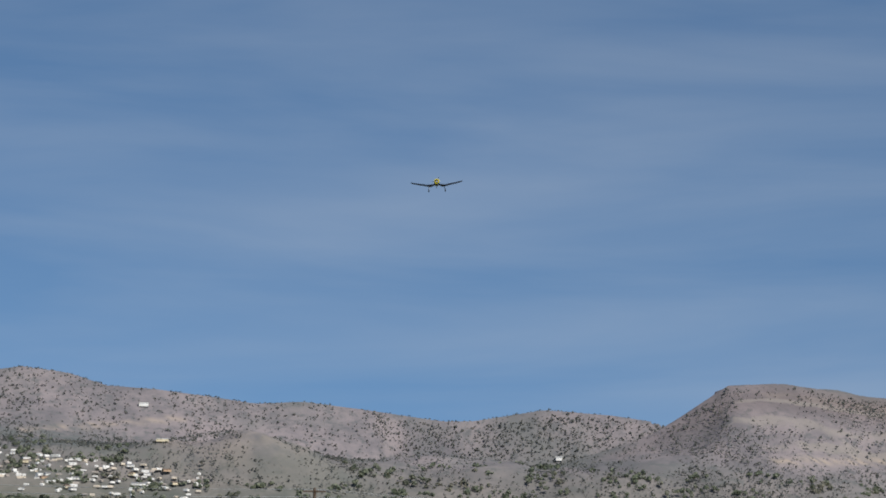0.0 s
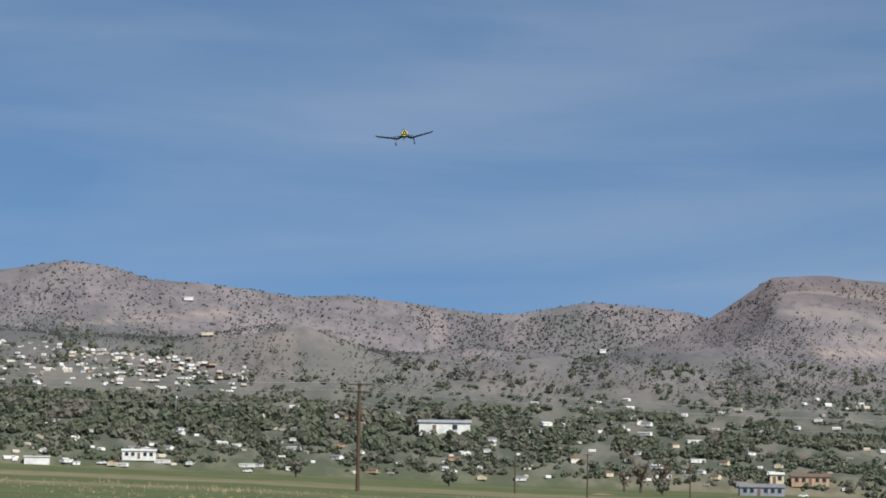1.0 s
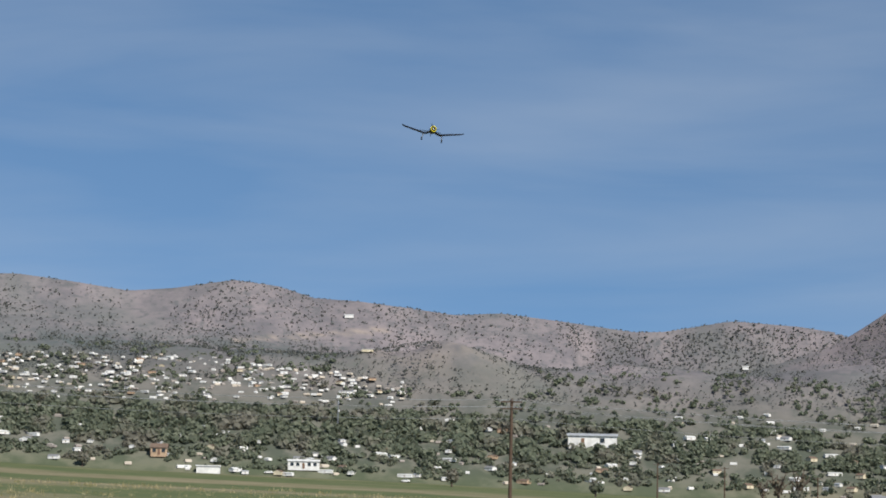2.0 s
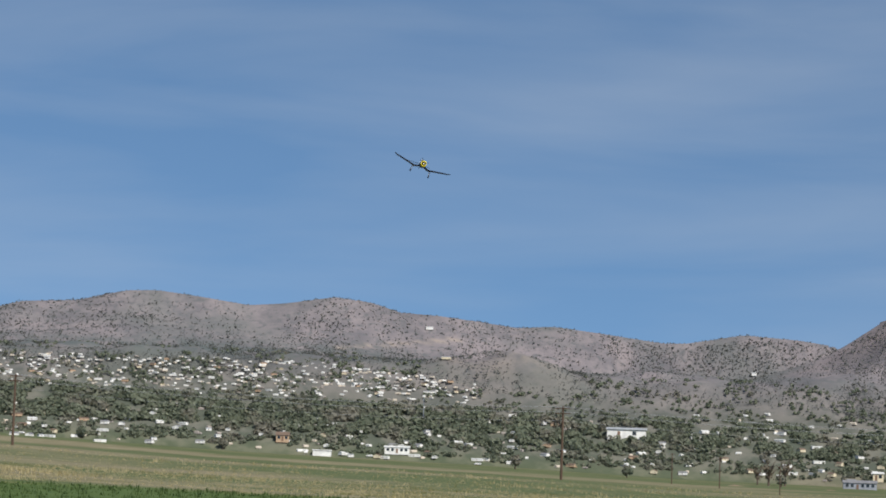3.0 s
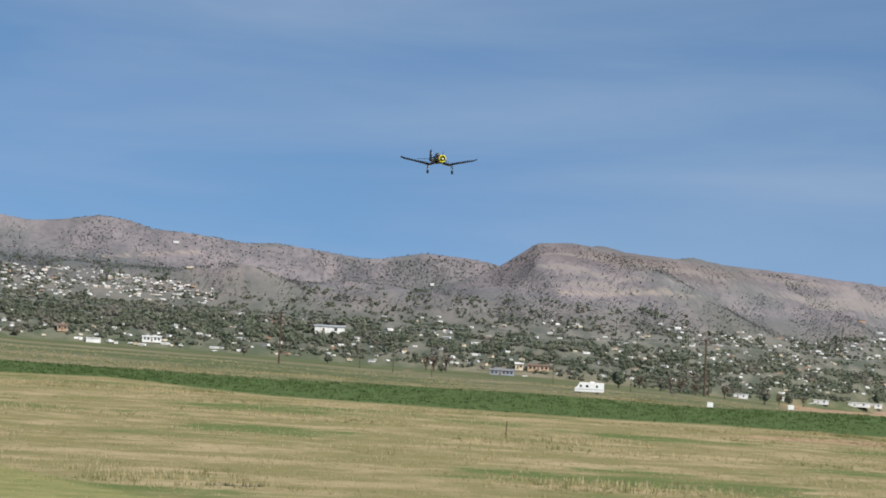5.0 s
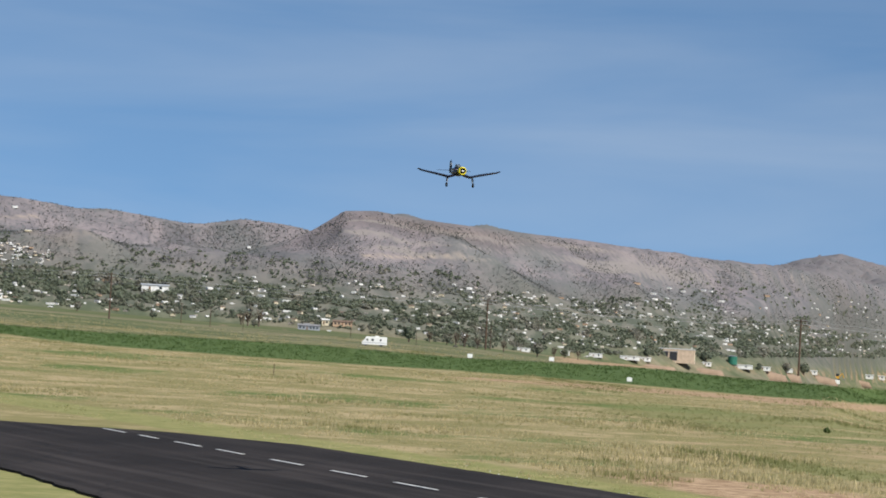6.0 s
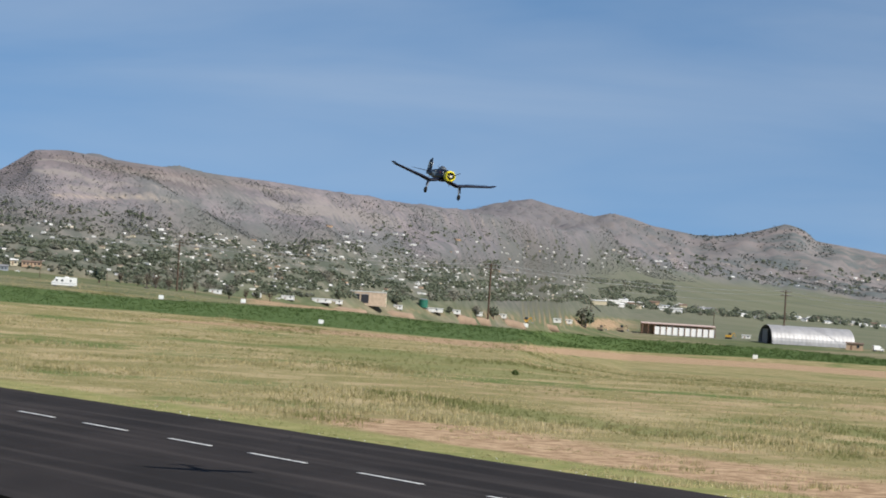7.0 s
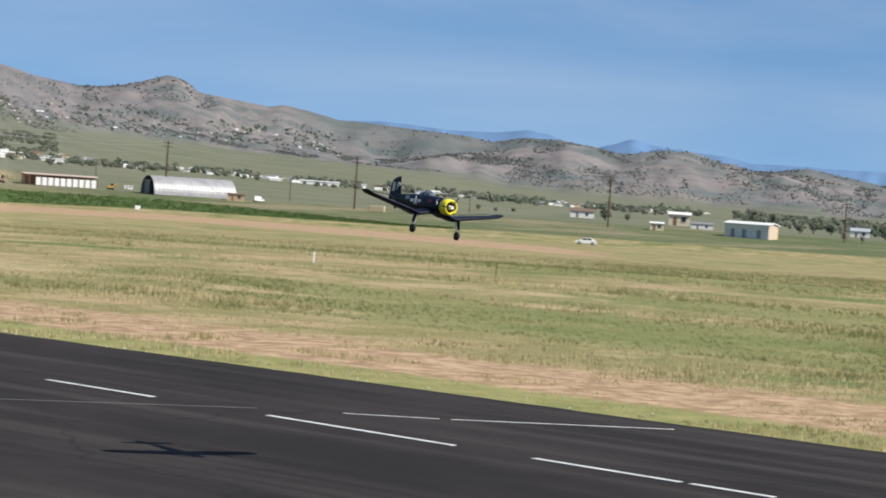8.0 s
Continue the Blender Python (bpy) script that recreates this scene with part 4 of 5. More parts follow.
def build_far_range(name, line, r, depth, mat):
    """A ridge with a front and a back slope, feet below the plain."""
    azs = np.arange(line[0][0], line[-1][0] + 0.01, 0.08)
    rings = []
    for az in azs:
        top = EYE + r * math.tan(radians(float(curve(line, az)) + 0.012 * noise.noise(Vector((az * 4, 1, 1)))))
        rows = []
        for k, (dr, u) in enumerate(((-depth, -0.3), (-depth * 0.6, 0.35), (-depth * 0.25, 0.75), (0, 1), (depth * 0.4, 0.6), (depth, -0.3))):
            rr = r + dr * (1 + 0.25 * noise.noise(Vector((az * 2.5, k, 3))))
            rows.append((rr * math.sin(radians(az)), rr * math.cos(radians(az)), top * u))
        rings.append(rows)
    ob = smooth(part(name, loft(bmesh.new(), rings), mat))
    return tagged(ob, "hazy blue mountain range far behind the hills", "mountain", kind="structure")


# blue of the air's haze, painted as the range's base colour
HAZE = plain("far_haze_rock", (0.105, 0.195, 0.335), 1.0, vary=0.15, scale=0.004)
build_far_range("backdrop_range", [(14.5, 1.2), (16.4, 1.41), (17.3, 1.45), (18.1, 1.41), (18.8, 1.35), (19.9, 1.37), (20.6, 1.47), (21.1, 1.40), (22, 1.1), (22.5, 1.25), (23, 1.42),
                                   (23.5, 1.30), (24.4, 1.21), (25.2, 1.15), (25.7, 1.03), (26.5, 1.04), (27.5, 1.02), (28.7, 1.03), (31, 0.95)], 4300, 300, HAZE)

# ---------------------------------------------------------------- utility poles and wires
WOOD = plain("pole_wood", (0.10, 0.065, 0.045), 0.85)
WIRE = plain("wire", (0.34, 0.35, 0.36), 0.5, 0.3)


def build_pole(p, h, arms=2, group="poles along the field"):
    ob = thing("utility_pole", "tall brown wooden utility pole with crossarms", "utility pole", Matrix.Translation(p), group)
    k = h / 11
    part("shaft", tube(bmesh.new(), (0, 0, -0.2 * k), (0, 0, h), 0.21 * k, 0.15 * k, 10), WOOD, ob)
    for i in range(arms):
        z = h - (0.35 + 0.75 * i) * k
        arm = part("crossarm", boxed(-1.15 * k, 1.15 * k, -0.06 * k - 0.13 * k, 0.06 * k - 0.13 * k, z - 0.07 * k, z + 0.07 * k), WOOD, ob)
        for x in (-1.0, -0.55, 0.55, 1.0):
            part("insulator", tube(bmesh.new(), (x * k, -0.13 * k, z + 0.06 * k), (x * k, -0.13 * k, z + 0.22 * k), 0.05 * k, 0.035 * k, 8), STEEL, arm)
    return ob


def build_wire(p, q, sag, r):
    bm = bmesh.new()
    rings = []
    for i in range(15):
        u = i / 14
        c = p.lerp(q, u) - Vector((0, 0, sag * 4 * u * (1 - u)))
        d = (q - p).normalized()
        a = d.cross(Vector((0, 0, 1))).normalized() * r
        b = Vector((0, 0, r))
        rings.append([c + a, c + b, c - a, c - b])
    return part("wire", loft(bm, rings), WIRE)


POLES = []
for az, el, top in ((-27.0, 0.0, 1.4), (-17.68, -0.10, 1.249), (-9.88, -0.26, 1.055), (-1.32, -0.40, 0.94), (5.78, -0.47, 0.88), (12.48, -0.54, 0.68), (16.78, -0.58, 0.60), (22.57, -0.61, 0.57), (27.9, -0.60, 0.28)):
    r = band_r(az, el) if az > -1 else 218.5 if az > -20 and az < -5 else 238
    p = place(az, r)
    h = EYE + r * math.tan(radians(top)) - p.z
    build_pole(p, h)
    POLES.append((p, h))
p, r = place(-1.21, 242), 242
build_pole(p, r * math.tan(radians(0.55)), 1)
for az, el, hh in ((-8.26, 0.0, 0.45), (-7.6, -0.04, 0.45), (-6.85, -0.10, 0.4), (-4.4, -0.1, 0.4), (-2.9, -0.2, 0.35), (10.9, -0.42, 0.5), (15.3, -0.5, 0.5), (8.1, -0.2, 0.4), (19.4, -0.5, 0.5)):
    p, r = spot(az, el)
    build_pole(p, r * math.tan(radians(hh)), 1, "small poles beside the houses")
for (p, h), (q, g) in zip(POLES, POLES[1:]):
    k, j = h / 11, g / 11
    for i, (x, dz) in enumerate(((-1.0, 0.35), (1.0, 0.35), (-1.0, 1.1), (1.0, 1.1), (0, 2.4))):
        w = build_wire(p + Vector((x * k, -0.13 * k, h - (dz - 0.22) * k)), q + Vector((x * j, -0.13 * j, g - (dz - 0.22) * j)), 0.05 * (h + g), 0.017 * (k + j) / 2)
        tagged(w, "thin dark overhead power line between poles", "power line", "overhead lines")

# ---------------------------------------------------------------- houses
ROOFS = [plain("roof_grey", (0.22, 0.22, 0.23), 0.8), plain("roof_white", (0.72, 0.72, 0.70), 0.6), plain("roof_brown", (0.17, 0.12, 0.09), 0.85), plain("roof_metal", (0.52, 0.54, 0.56), 0.4, 0.3)]
WALLS = [plain("wall_white", (0.78, 0.77, 0.74), 0.8), plain("wall_cream", (0.66, 0.58, 0.42), 0.8), plain("wall_tan", (0.48, 0.34, 0.23), 0.85), plain("wall_grey", (0.30, 0.32, 0.36), 0.8), plain("wall_sand", (0.60, 0.46, 0.34), 0.85)]
DARK = plain("bay_shade_paint", (0.035, 0.037, 0.045), 0.8)
GLASS = plain("window_glass", (0.03, 0.04, 0.05), 0.12)
TRIM = plain("door_brown", (0.20, 0.12, 0.08), 0.7)


def build_house(name, k, w, d, h, rise, wall, roof, label, doors=1, wins=3, group="houses of the town", eave=0.35, category="house"):
    """A gabled or flat-roofed house, w along x, facing -y; k scales it."""
    ob = thing(name, label, category, None, group)
    w, d, h, rise, eave = w * k, d * k, h * k, rise * k, eave * k
    bm = bmesh.new()
    loft(bm, [[(x, -d / 2, -0.6 * k), (x, -d / 2, h), (x, 0, h + rise * 0.98), (x, d / 2, h), (x, d / 2, -0.6 * k)] for x in (-w / 2, w / 2)])
    part("wall", bm, wall, ob)
    t = 0.18 * k
    bm = bmesh.new()
    e = eave
    f = e * rise / (d / 2)
    loft(bm, [[(x, -d / 2 - e, h - f), (x, 0, h + rise), (x, d / 2 + e, h - f), (x, d / 2 + e, h - f + t), (x, 0, h + rise + t), (x, -d / 2 - e, h - f + t)] for x in (-w / 2 - e, w / 2 + e)])
    part("roof", bm, roof, ob)
    step = w / (wins + doors + 0.5)
    x = -w / 2 + step * 0.75
    for i in range(wins + doors):
        if i == wins // 2 and doors:
            part("door", boxed(x - 0.45 * k, x + 0.45 * k, -d / 2 - 0.05 * k, -d / 2 + 0.05 * k, 0, min(h * 0.85, 2.05 * k)), TRIM, ob)
        else:
            win = part("window", boxed(x - 0.6 * k, x + 0.6 * k, -d / 2 - 0.04 * k, -d / 2 + 0.04 * k, h * 0.35, h * 0.8), GLASS, ob)
            part("sill", boxed(x - 0.7 * k, x + 0.7 * k, -d / 2 - 0.1 * k, -d / 2 + 0.02 * k, h * 0.31, h * 0.35), wall, win)
        x += step
    return ob


def protos(k):
    """Houses too far off for their windows to show: walls, roof and a door each."""
    return [build_house("house", k, 12, 8, 2.7, 1.8, WALLS[0], ROOFS[0], "white gabled house with a grey roof in town", wins=0),
            build_house("mobile_home", k, 17, 5, 2.6, 0.7, WALLS[0], ROOFS[1], "long white mobile home with a pale roof", category="mobile home", wins=0),
            build_house("house", k, 10, 9, 3.2, 2.0, WALLS[1], ROOFS[2], "cream house with a brown roof among trees", wins=0),
            build_house("house", k, 14, 9, 2.8, 1.6, WALLS[2], ROOFS[2], "tan stucco house with a low brown roof", wins=0),
            build_house("shed", k, 8, 6, 2.6, 0.9, WALLS[0], ROOFS[3], "small white shed with a metal roof", category="shed", wins=0),
            build_house("house", k, 13, 8, 2.7, 1.5, WALLS[0], ROOFS[1], "white house with a bright pale roof in town", wins=0)]


def set_houses(kinds, pts, weights):
    """Stands copies of the kinds at (bearing, angle) points, the first ones being the models themselves."""
    used = set()
    for az, el in pts:
        i = int(rng.choice(len(kinds), p=weights))
        p, r = spot(az, el)
        m = Matrix.Translation(p) @ Matrix.Rotation(radians(-az + rng.choice([-35, -12, 8, 20, 40, 75]) + rng.uniform(-6, 6)), 4, "Z")
        if i in used:
            copy_thing(kinds[i], m)
        else:
            used.add(i)
            kinds[i].matrix_world = m


def town_points(n, az0, az1, lo, hi, gap):
    out = []
    tries = 0
    while len(out) < n and tries < n * 60:
        tries += 1
        az = rng.uniform(az0, az1)
        el = float(curve(lo, az)) + rng.random() * (float(curve(hi, az)) - float(curve(lo, az)))
        if all(abs(az - a) > gap * 2.2 or abs(el - e) > gap for a, e in out):
            out.append((az, el))
    return out


W = [0.22, 0.26, 0.12, 0.10, 0.16, 0.14]
small = protos(0.034)
upper = town_points(130, -21.5, -11.6, [(-21, 1.22), (-11, 1.22)], [(-21, 1.72), (-14, 1.74), (-11.6, 1.52)], 0.028)
set_houses(small, upper, W)
mid = protos(0.050)
lower = town_points(150, -21.5, -1.5, [(-21, 0.5), (-15, 0.27), (-11, 0.2), (-8, 0.12), (-5, 0.08), (-1.5, 0.0)], [(-21, 0.9), (-12, 0.8), (-9, 1.0), (-5, 0.85), (-1.5, 1.2)], 0.04)
set_houses(mid, lower, W)
foot = protos(0.040)
set_houses(foot, town_points(110, -1.5, 7.0, [(-1.5, 0.0), (1, -0.1), (5.5, 0.05)], [(-1.5, 1.15), (3, 0.95), (5.5, 0.75)], 0.034), W)
plainh = protos(0.25)
set_houses(plainh, town_points(95, 8.0, 24.5, [(4.5, 0.08), (9, 0.05), (14, -0.03), (18, -0.14), (22, -0.22), (25, -0.22)], [(4.5, 0.5), (9, 0.2), (14, 0.03), (18, -0.07), (22, -0.17), (25, -0.18)], 0.018), W)
hillh = protos(0.055)
set_houses(hillh, town_points(24, 2, 7.0, [(2, 1.0), (7, 0.9)], [(2, 1.5), (7, 1.35)], 0.035), W)


def build_far_roofs():
    """Small houses too far and too many to tell apart: a body and a ridge each."""
    vs, fs = [], []

    def add(az, el, k):
        p, r = spot(az, el)
        w, d, h = r * k * rng.uniform(0.6, 1.6), r * k * rng.uniform(0.5, 0.9), r * k * rng.uniform(0.4, 0.7)
        a = radians(-az + rng.uniform(-50, 50))
        c, q = math.cos(a), math.sin(a)
        m = len(vs)
        for x in (-w, w):
            for y, z in ((-d, -0.3 * h), (-d, h), (0, h * 1.45), (d, h), (d, -0.3 * h)):
                vs.append((p.x + x * c - y * q, p.y + x * q + y * c, p.z + z))
        fs.extend([[m + t for t in f] for f in ((0, 1, 2, 3, 4), (9, 8, 7, 6, 5), (0, 5, 6, 1), (1, 6, 7, 2), (2, 7, 8, 3), (3, 8, 9, 4))])
    for az, el in town_points(640, -22, -11.3, [(-22, 1.18), (-11, 1.16)], [(-22, 1.76), (-14, 1.76), (-11.3, 1.5)], 0.008):
        add(az, el, 0.00044)
    for az, el in town_points(230, -22, -1.5, [(-20, 0.5), (-15, 0.3), (-8, 0.16), (-1.5, 0.0)], [(-20, 1.0), (-12, 0.95), (-1.5, 1.3)], 0.016):
        add(az, el, 0.0006)
    for az, el in town_points(330, -1.5, 8, [(-1.5, 0.0), (1, -0.05), (8, 0.12)], [(-1.5, 1.2), (4, 0.95), (8, 0.6)], 0.013):
        add(az, el, 0.00048)
    for az, el in town_points(90, 8, 25, [(8, 0.1), (14, -0.02), (18, -0.13), (25, -0.2)], [(8, 0.3), (14, 0.05), (18, -0.06), (25, -0.16)], 0.015):
        add(az, el, 0.0006)
    for az, el in town_points(110, 6, 17, [(6, 0.95), (12, 0.80), (17, 0.50)], [(6, 1.35), (12, 1.35), (17, 0.72)], 0.016):
        add(az, el, 0.00045)
    me = bpy.data.meshes.new("far_houses")
    me.from_pydata(vs, [], fs)
    m, n, l, b = shader("far_house_paint", 0.8)
    g = n.new("ShaderNodeNewGeometry")
    ra = n.new("ShaderNodeValToRGB")
    ra.color_ramp.interpolation = "CONSTANT"
    ra.color_ramp.elements[0].color, ra.color_ramp.elements[1].color = (0.80, 0.79, 0.76, 1), (0.32, 0.28, 0.25, 1)
    ra.color_ramp.elements[1].position = 0.78
    e = ra.color_ramp.elements.new(0.55)
    e.color = (0.60, 0.52, 0.42, 1)
    l.new(g.outputs["Random Per Island"], ra.inputs[0])
    l.new(mix_node(n, l, math_node(n, l, "MULTIPLY", noise_node(n, l, 3.0), 0.4), ra.outputs[0], (0.3, 0.28, 0.26)), b.inputs["Base Color"])
    me.materials.append(m)
    tagged(new("far_houses", me), "scattered small white houses across the town slopes", "houses", kind="stuff")


build_far_roofs()


def own_house(az0, az1, el, h_el, wall, roof, label, wins=3, ratio=0.55, category="house", turn=0.0, flat=0.5, name="house"):
    """One particular house, from the bearings of its ends and its height as an angle."""
    p, r = spot((az0 + az1) / 2, el)
    w, h = r * radians(az1 - az0), r * math.tan(radians(h_el))
    k = h / (2.7 + flat + 0.3)
    ob = build_house(name, k, w / k, w / k * ratio, 2.7, flat, wall, roof, label, doors=1 if wins else 0, wins=wins, group="", category=category)
    ob.matrix_world = Matrix.Translation(p) @ Matrix.Rotation(radians(-(az0 + az1) / 2 + turn), 4, "Z")
    return ob


own_house(-9.19, -8.58, 0.69, 0.17, WALLS[0], ROOFS[3], "large white flat-roofed warehouse among trees", 1, 0.4, "warehouse", name="warehouse")
own_house(-14.38, -14.18, 0.46, 0.15, WALLS[2], ROOFS[2], "tan house with a brown roof beside trees", 2, 0.8, flat=1.2)
own_house(-13.79, -13.50, 0.25, 0.10, WALLS[0], ROOFS[1], "long white trailer at the field's edge", 0, 0.3, "trailer", name="trailer", flat=0.2)
own_house(-12.67, -12.28, 0.33, 0.12, WALLS[0], ROOFS[1], "long white mobile home at the field's edge", 4, 0.35, "mobile home", name="mobile_home")
own_house(-5.61, -5.11, 0.01, 0.14, WALLS[3], ROOFS[0], "grey-blue ranch house with white doors at the field's edge", 5, 0.5, flat=1.0)
own_house(-5.07, -4.91, 0.15, 0.14, WALLS[1], ROOFS[1], "small pale yellow square house", 1, 0.9)
own_house(-4.82, -4.38, 0.14, 0.14, WALLS[2], ROOFS[2], "tan stucco house with a pink-brown roof", 4, 0.4, flat=0.9)
own_house(-12.18, -12.06, 2.38, 0.045, WALLS[0], ROOFS[1], "lone white house high on the hillside", 0, 0.7)
own_house(-11.87, -11.72, 1.87, 0.035, WALLS[1], ROOFS[1], "pale house on the hillside above the town", 0, 0.6)
own_house(-6.86, -6.78, 1.80, 0.045, WALLS[0], ROOFS[1], "white house on the slope below the mesa", 0, 0.7)


def build_workshop():
    p, r = spot(3.04, -0.21)
    w, h = r * radians(0.80), r * math.tan(radians(0.27))
    ob = thing("workshop", "flat-roofed pale tan metal workshop, its open front painted shade-dark", "workshop", Matrix.Translation(p) @ Matrix.Rotation(radians(-3.0 - 4), 4, "Z"))
    part("wall", boxed(-w / 2, w / 2, -w * 0.25, w * 0.1, -0.3, h * 0.93, bevel=0.01), WALLS[4], ob)
    part("roof", boxed(-w * 0.51, w * 0.51, -w * 0.26, w * 0.11, h * 0.93, h), ROOFS[1], ob)
    # dark panels on the closed wall, painted as the shade inside an open front
    for x in (-0.46, -0.20):
        bay = part("bay_door", boxed(w * x, w * (x + 0.22), -w * 0.254, -w * 0.24, 0, h * 0.70), DARK, ob, "dark panel painted as the bay's shaded inside")
        part("lintel", boxed(w * (x - 0.01), w * (x + 0.23), -w * 0.262, -w * 0.24, h * 0.70, h * 0.76), STEEL, bay)
    part("side_panel", boxed(w * 0.5, w * 0.506, -w * 0.2, w * 0.1, 0, h * 0.6), WALLS[1], ob)


build_workshop()
own_house(7.77, 8.46, 0.10, 0.10, WALLS[1], ROOFS[1], "long cream building on the plain", 0, 0.3, "warehouse", name="warehouse")
own_house(9.57, 10.18, 0.03, 0.10, WALLS[0], ROOFS[1], "long white building on the far plain", 0, 0.3, "warehouse", name="warehouse")
own_house(15.5, 16.4, -0.09, 0.10, WALLS[0], ROOFS[1], "very long white building on the far plain", 0, 0.25, "warehouse", name="warehouse")
shop = own_house(25.28, 26.35, -0.64, 0.38, WALLS[0], ROOFS[1], "long white metal building with a tan end wall", 0, 0.5, "warehouse", -24, 0.45, "warehouse")
_w = spot(25.8, -0.64)[1] * radians(1.07)
_h = spot(25.8, -0.64)[1] * math.tan(radians(0.38)) / 3.45
part("end_wall", boxed(_w / 2, _w / 2 + 0.05, -_w * 0.245, _w * 0.245, -0.3, 2.7 * _h), WALLS[4], shop, "tan end wall")
for _x in (-0.36, -0.1, 0.24):
    part("roller_door", boxed(_w * _x, _w * (_x + 0.09), -_w * 0.256, -_w * 0.24, 0, 1.7 * _h), WALLS[3], shop)
own_house(23.94, 24.42, -0.47, 0.32, WALLS[1], ROOFS[1], "cream two-storey house on the plain", 1, 0.7)
own_house(23.53, 23.83, -0.61, 0.20, WALLS[1], ROOFS[1], "small yellow shed in the grass", 1, 0.8, "shed", name="shed")
own_house(24.45, 24.95, -0.52, 0.17, WALLS[0], ROOFS[0], "white house with a grey roof on the plain", 1, 0.6, flat=1.0)
own_house(21.70, 22.24, -0.44, 0.22, WALLS[0], ROOFS[2], "white house with a rust-coloured front", 1, 0.6, flat=1.0)
own_house(28.03, 28.45, -0.47, 0.22, WALLS[0], ROOFS[3], "white house with a blue-grey roof under trees", 1, 0.7, flat=1.1)
own_house(13.89, 14.27, -0.57, 0.18, WALLS[2], ROOFS[2], "small brown wooden shed beside the hangar", 1, 0.8, "shed", name="shed")
for az, wide in ((-0.6, 0.3), (0.4, 0.2), (1.05, 0.3), (1.75, 0.45), (2.2, 0.25), (3.62, 0.2), (4.25, 0.5), (4.9, 0.25), (5.35, 0.3), (6.0, 0.2), (7.1, 0.35), (7.5, 0.2), (11.55, 0.2)):
    own_house(az, az + wide, -0.21 - 0.022 * az, 0.085, WALLS[0], ROOFS[1], "low white storage building beside the yard", 1, 0.5, "storage building", name="storage_building", flat=0.2)

# ---------------------------------------------------------------- hangar, trailers and vehicles of the yard
ZINC = plain("galvanised_sheet", (0.36, 0.355, 0.36), 0.5, 0.2, vary=0.25, scale=0.4)
EARTH = plain("piled_earth", (0.30, 0.215, 0.15), 0.95, vary=0.4, scale=0.5)


def build_hangar():
    p, r = spot(13.0, -0.53)
    ln, h = r * radians(1.95), r * math.tan(radians(0.42))
    ob = thing("hangar", "arched galvanised steel hangar with an open dark end", "hangar", Matrix.Translation(p) @ Matrix.Rotation(radians(-13 + 20), 4, "Z"))
    w = h * 1.15
    n = 22
    bm = bmesh.new()
    rings = []
    for i in range(41):
        x = -ln / 2 + ln * i / 40
        q = 1.0 + (0.006 if i % 2 else 0.0)
        out = [(x, -w * q * math.cos(math.pi * k / n), h * q * math.sin(math.pi * k / n) ** 0.85 - 0.1) for k in range(n + 1)]
        inn = [(x, y * 0.985, z * 0.985) for _, y, z in out[::-1]]
        rings.append(out + inn)
    part("arched_shell", loft(bm, rings), ZINC, ob)
    bm = bmesh.new()
    x = ln / 2 - 0.1
    f = bm.faces.new([bm.verts.new((x, -w * 0.97 * math.cos(math.pi * k / n), h * 0.97 * math.sin(math.pi * k / n) ** 0.85 - 0.1)) for k in range(n + 1)])
    e = bmesh.ops.extrude_face_region(bm, geom=[f])
    bmesh.ops.translate(bm, verts=[v for v in e["geom"] if isinstance(v, bmesh.types.BMVert)], vec=(-0.1, 0, 0))
    part("end_wall", bm, ZINC, ob)
    door = part("sliding_door", boxed(-ln / 2 + 0.3, -ln / 2 + 0.45, -w * 0.1, w * 0.6, -0.1, h * 0.72), WALLS[3], ob, "blue-grey sliding door")
    part("rail", boxed(-ln / 2 + 0.25, -ln / 2 + 0.5, -w * 0.6, w * 0.62, h * 0.72, h * 0.75), STEEL, door)


build_hangar()


def wheel_set(ob, pts, r, wd):
    for x, y in pts:
        t = part("wheel", tube(bmesh.new(), (x, y - wd / 2, r), (x, y + wd / 2, r), r, r, 16), BLACK, ob)
        part("rim", tube(bmesh.new(), (x, y - wd / 2 - 0.02 * r, r), (x, y + wd / 2 + 0.02 * r, r), r * 0.55, r * 0.55, 12), STEEL, t)


def build_row():
    p, r = spot(10.1, -0.5)
    ln, h = r * radians(1.66), r * math.tan(radians(0.27))
    ob = thing("storage_rack", "long open shed with white bays and a red roof line", "shed", Matrix.Translation(p) @ Matrix.Rotation(radians(-10.1 + 8), 4, "Z"))
    part("back_wall", boxed(-ln / 2, ln / 2, 1.6, 1.75, -0.1, h * 0.9), WALLS[2], ob)
    part("roof", loft(bmesh.new(), [[(x, -2, h * 0.86), (x, -2, h * 0.93), (x, 1.9, h * 1.0), (x, 1.9, h * 0.93)] for x in (-ln / 2 - 0.2, ln / 2 + 0.2)]), plain("roof_pale_red", (0.55, 0.42, 0.38), 0.7), ob)
    for i in range(13):
        x = -ln / 2 + ln * i / 12
        part("post", boxed(x - 0.09, x + 0.09, -1.9, -1.72, -0.1, h * 0.87), TRIM, ob)
    for i in range(2, 12):
        x = -ln / 2 + ln * (i + 0.5) / 12
        part("white_panel", boxed(x - ln / 27, x + ln / 27, -1.72, -1.6, 0.0, h * 0.66), WHITE, ob)


build_row()


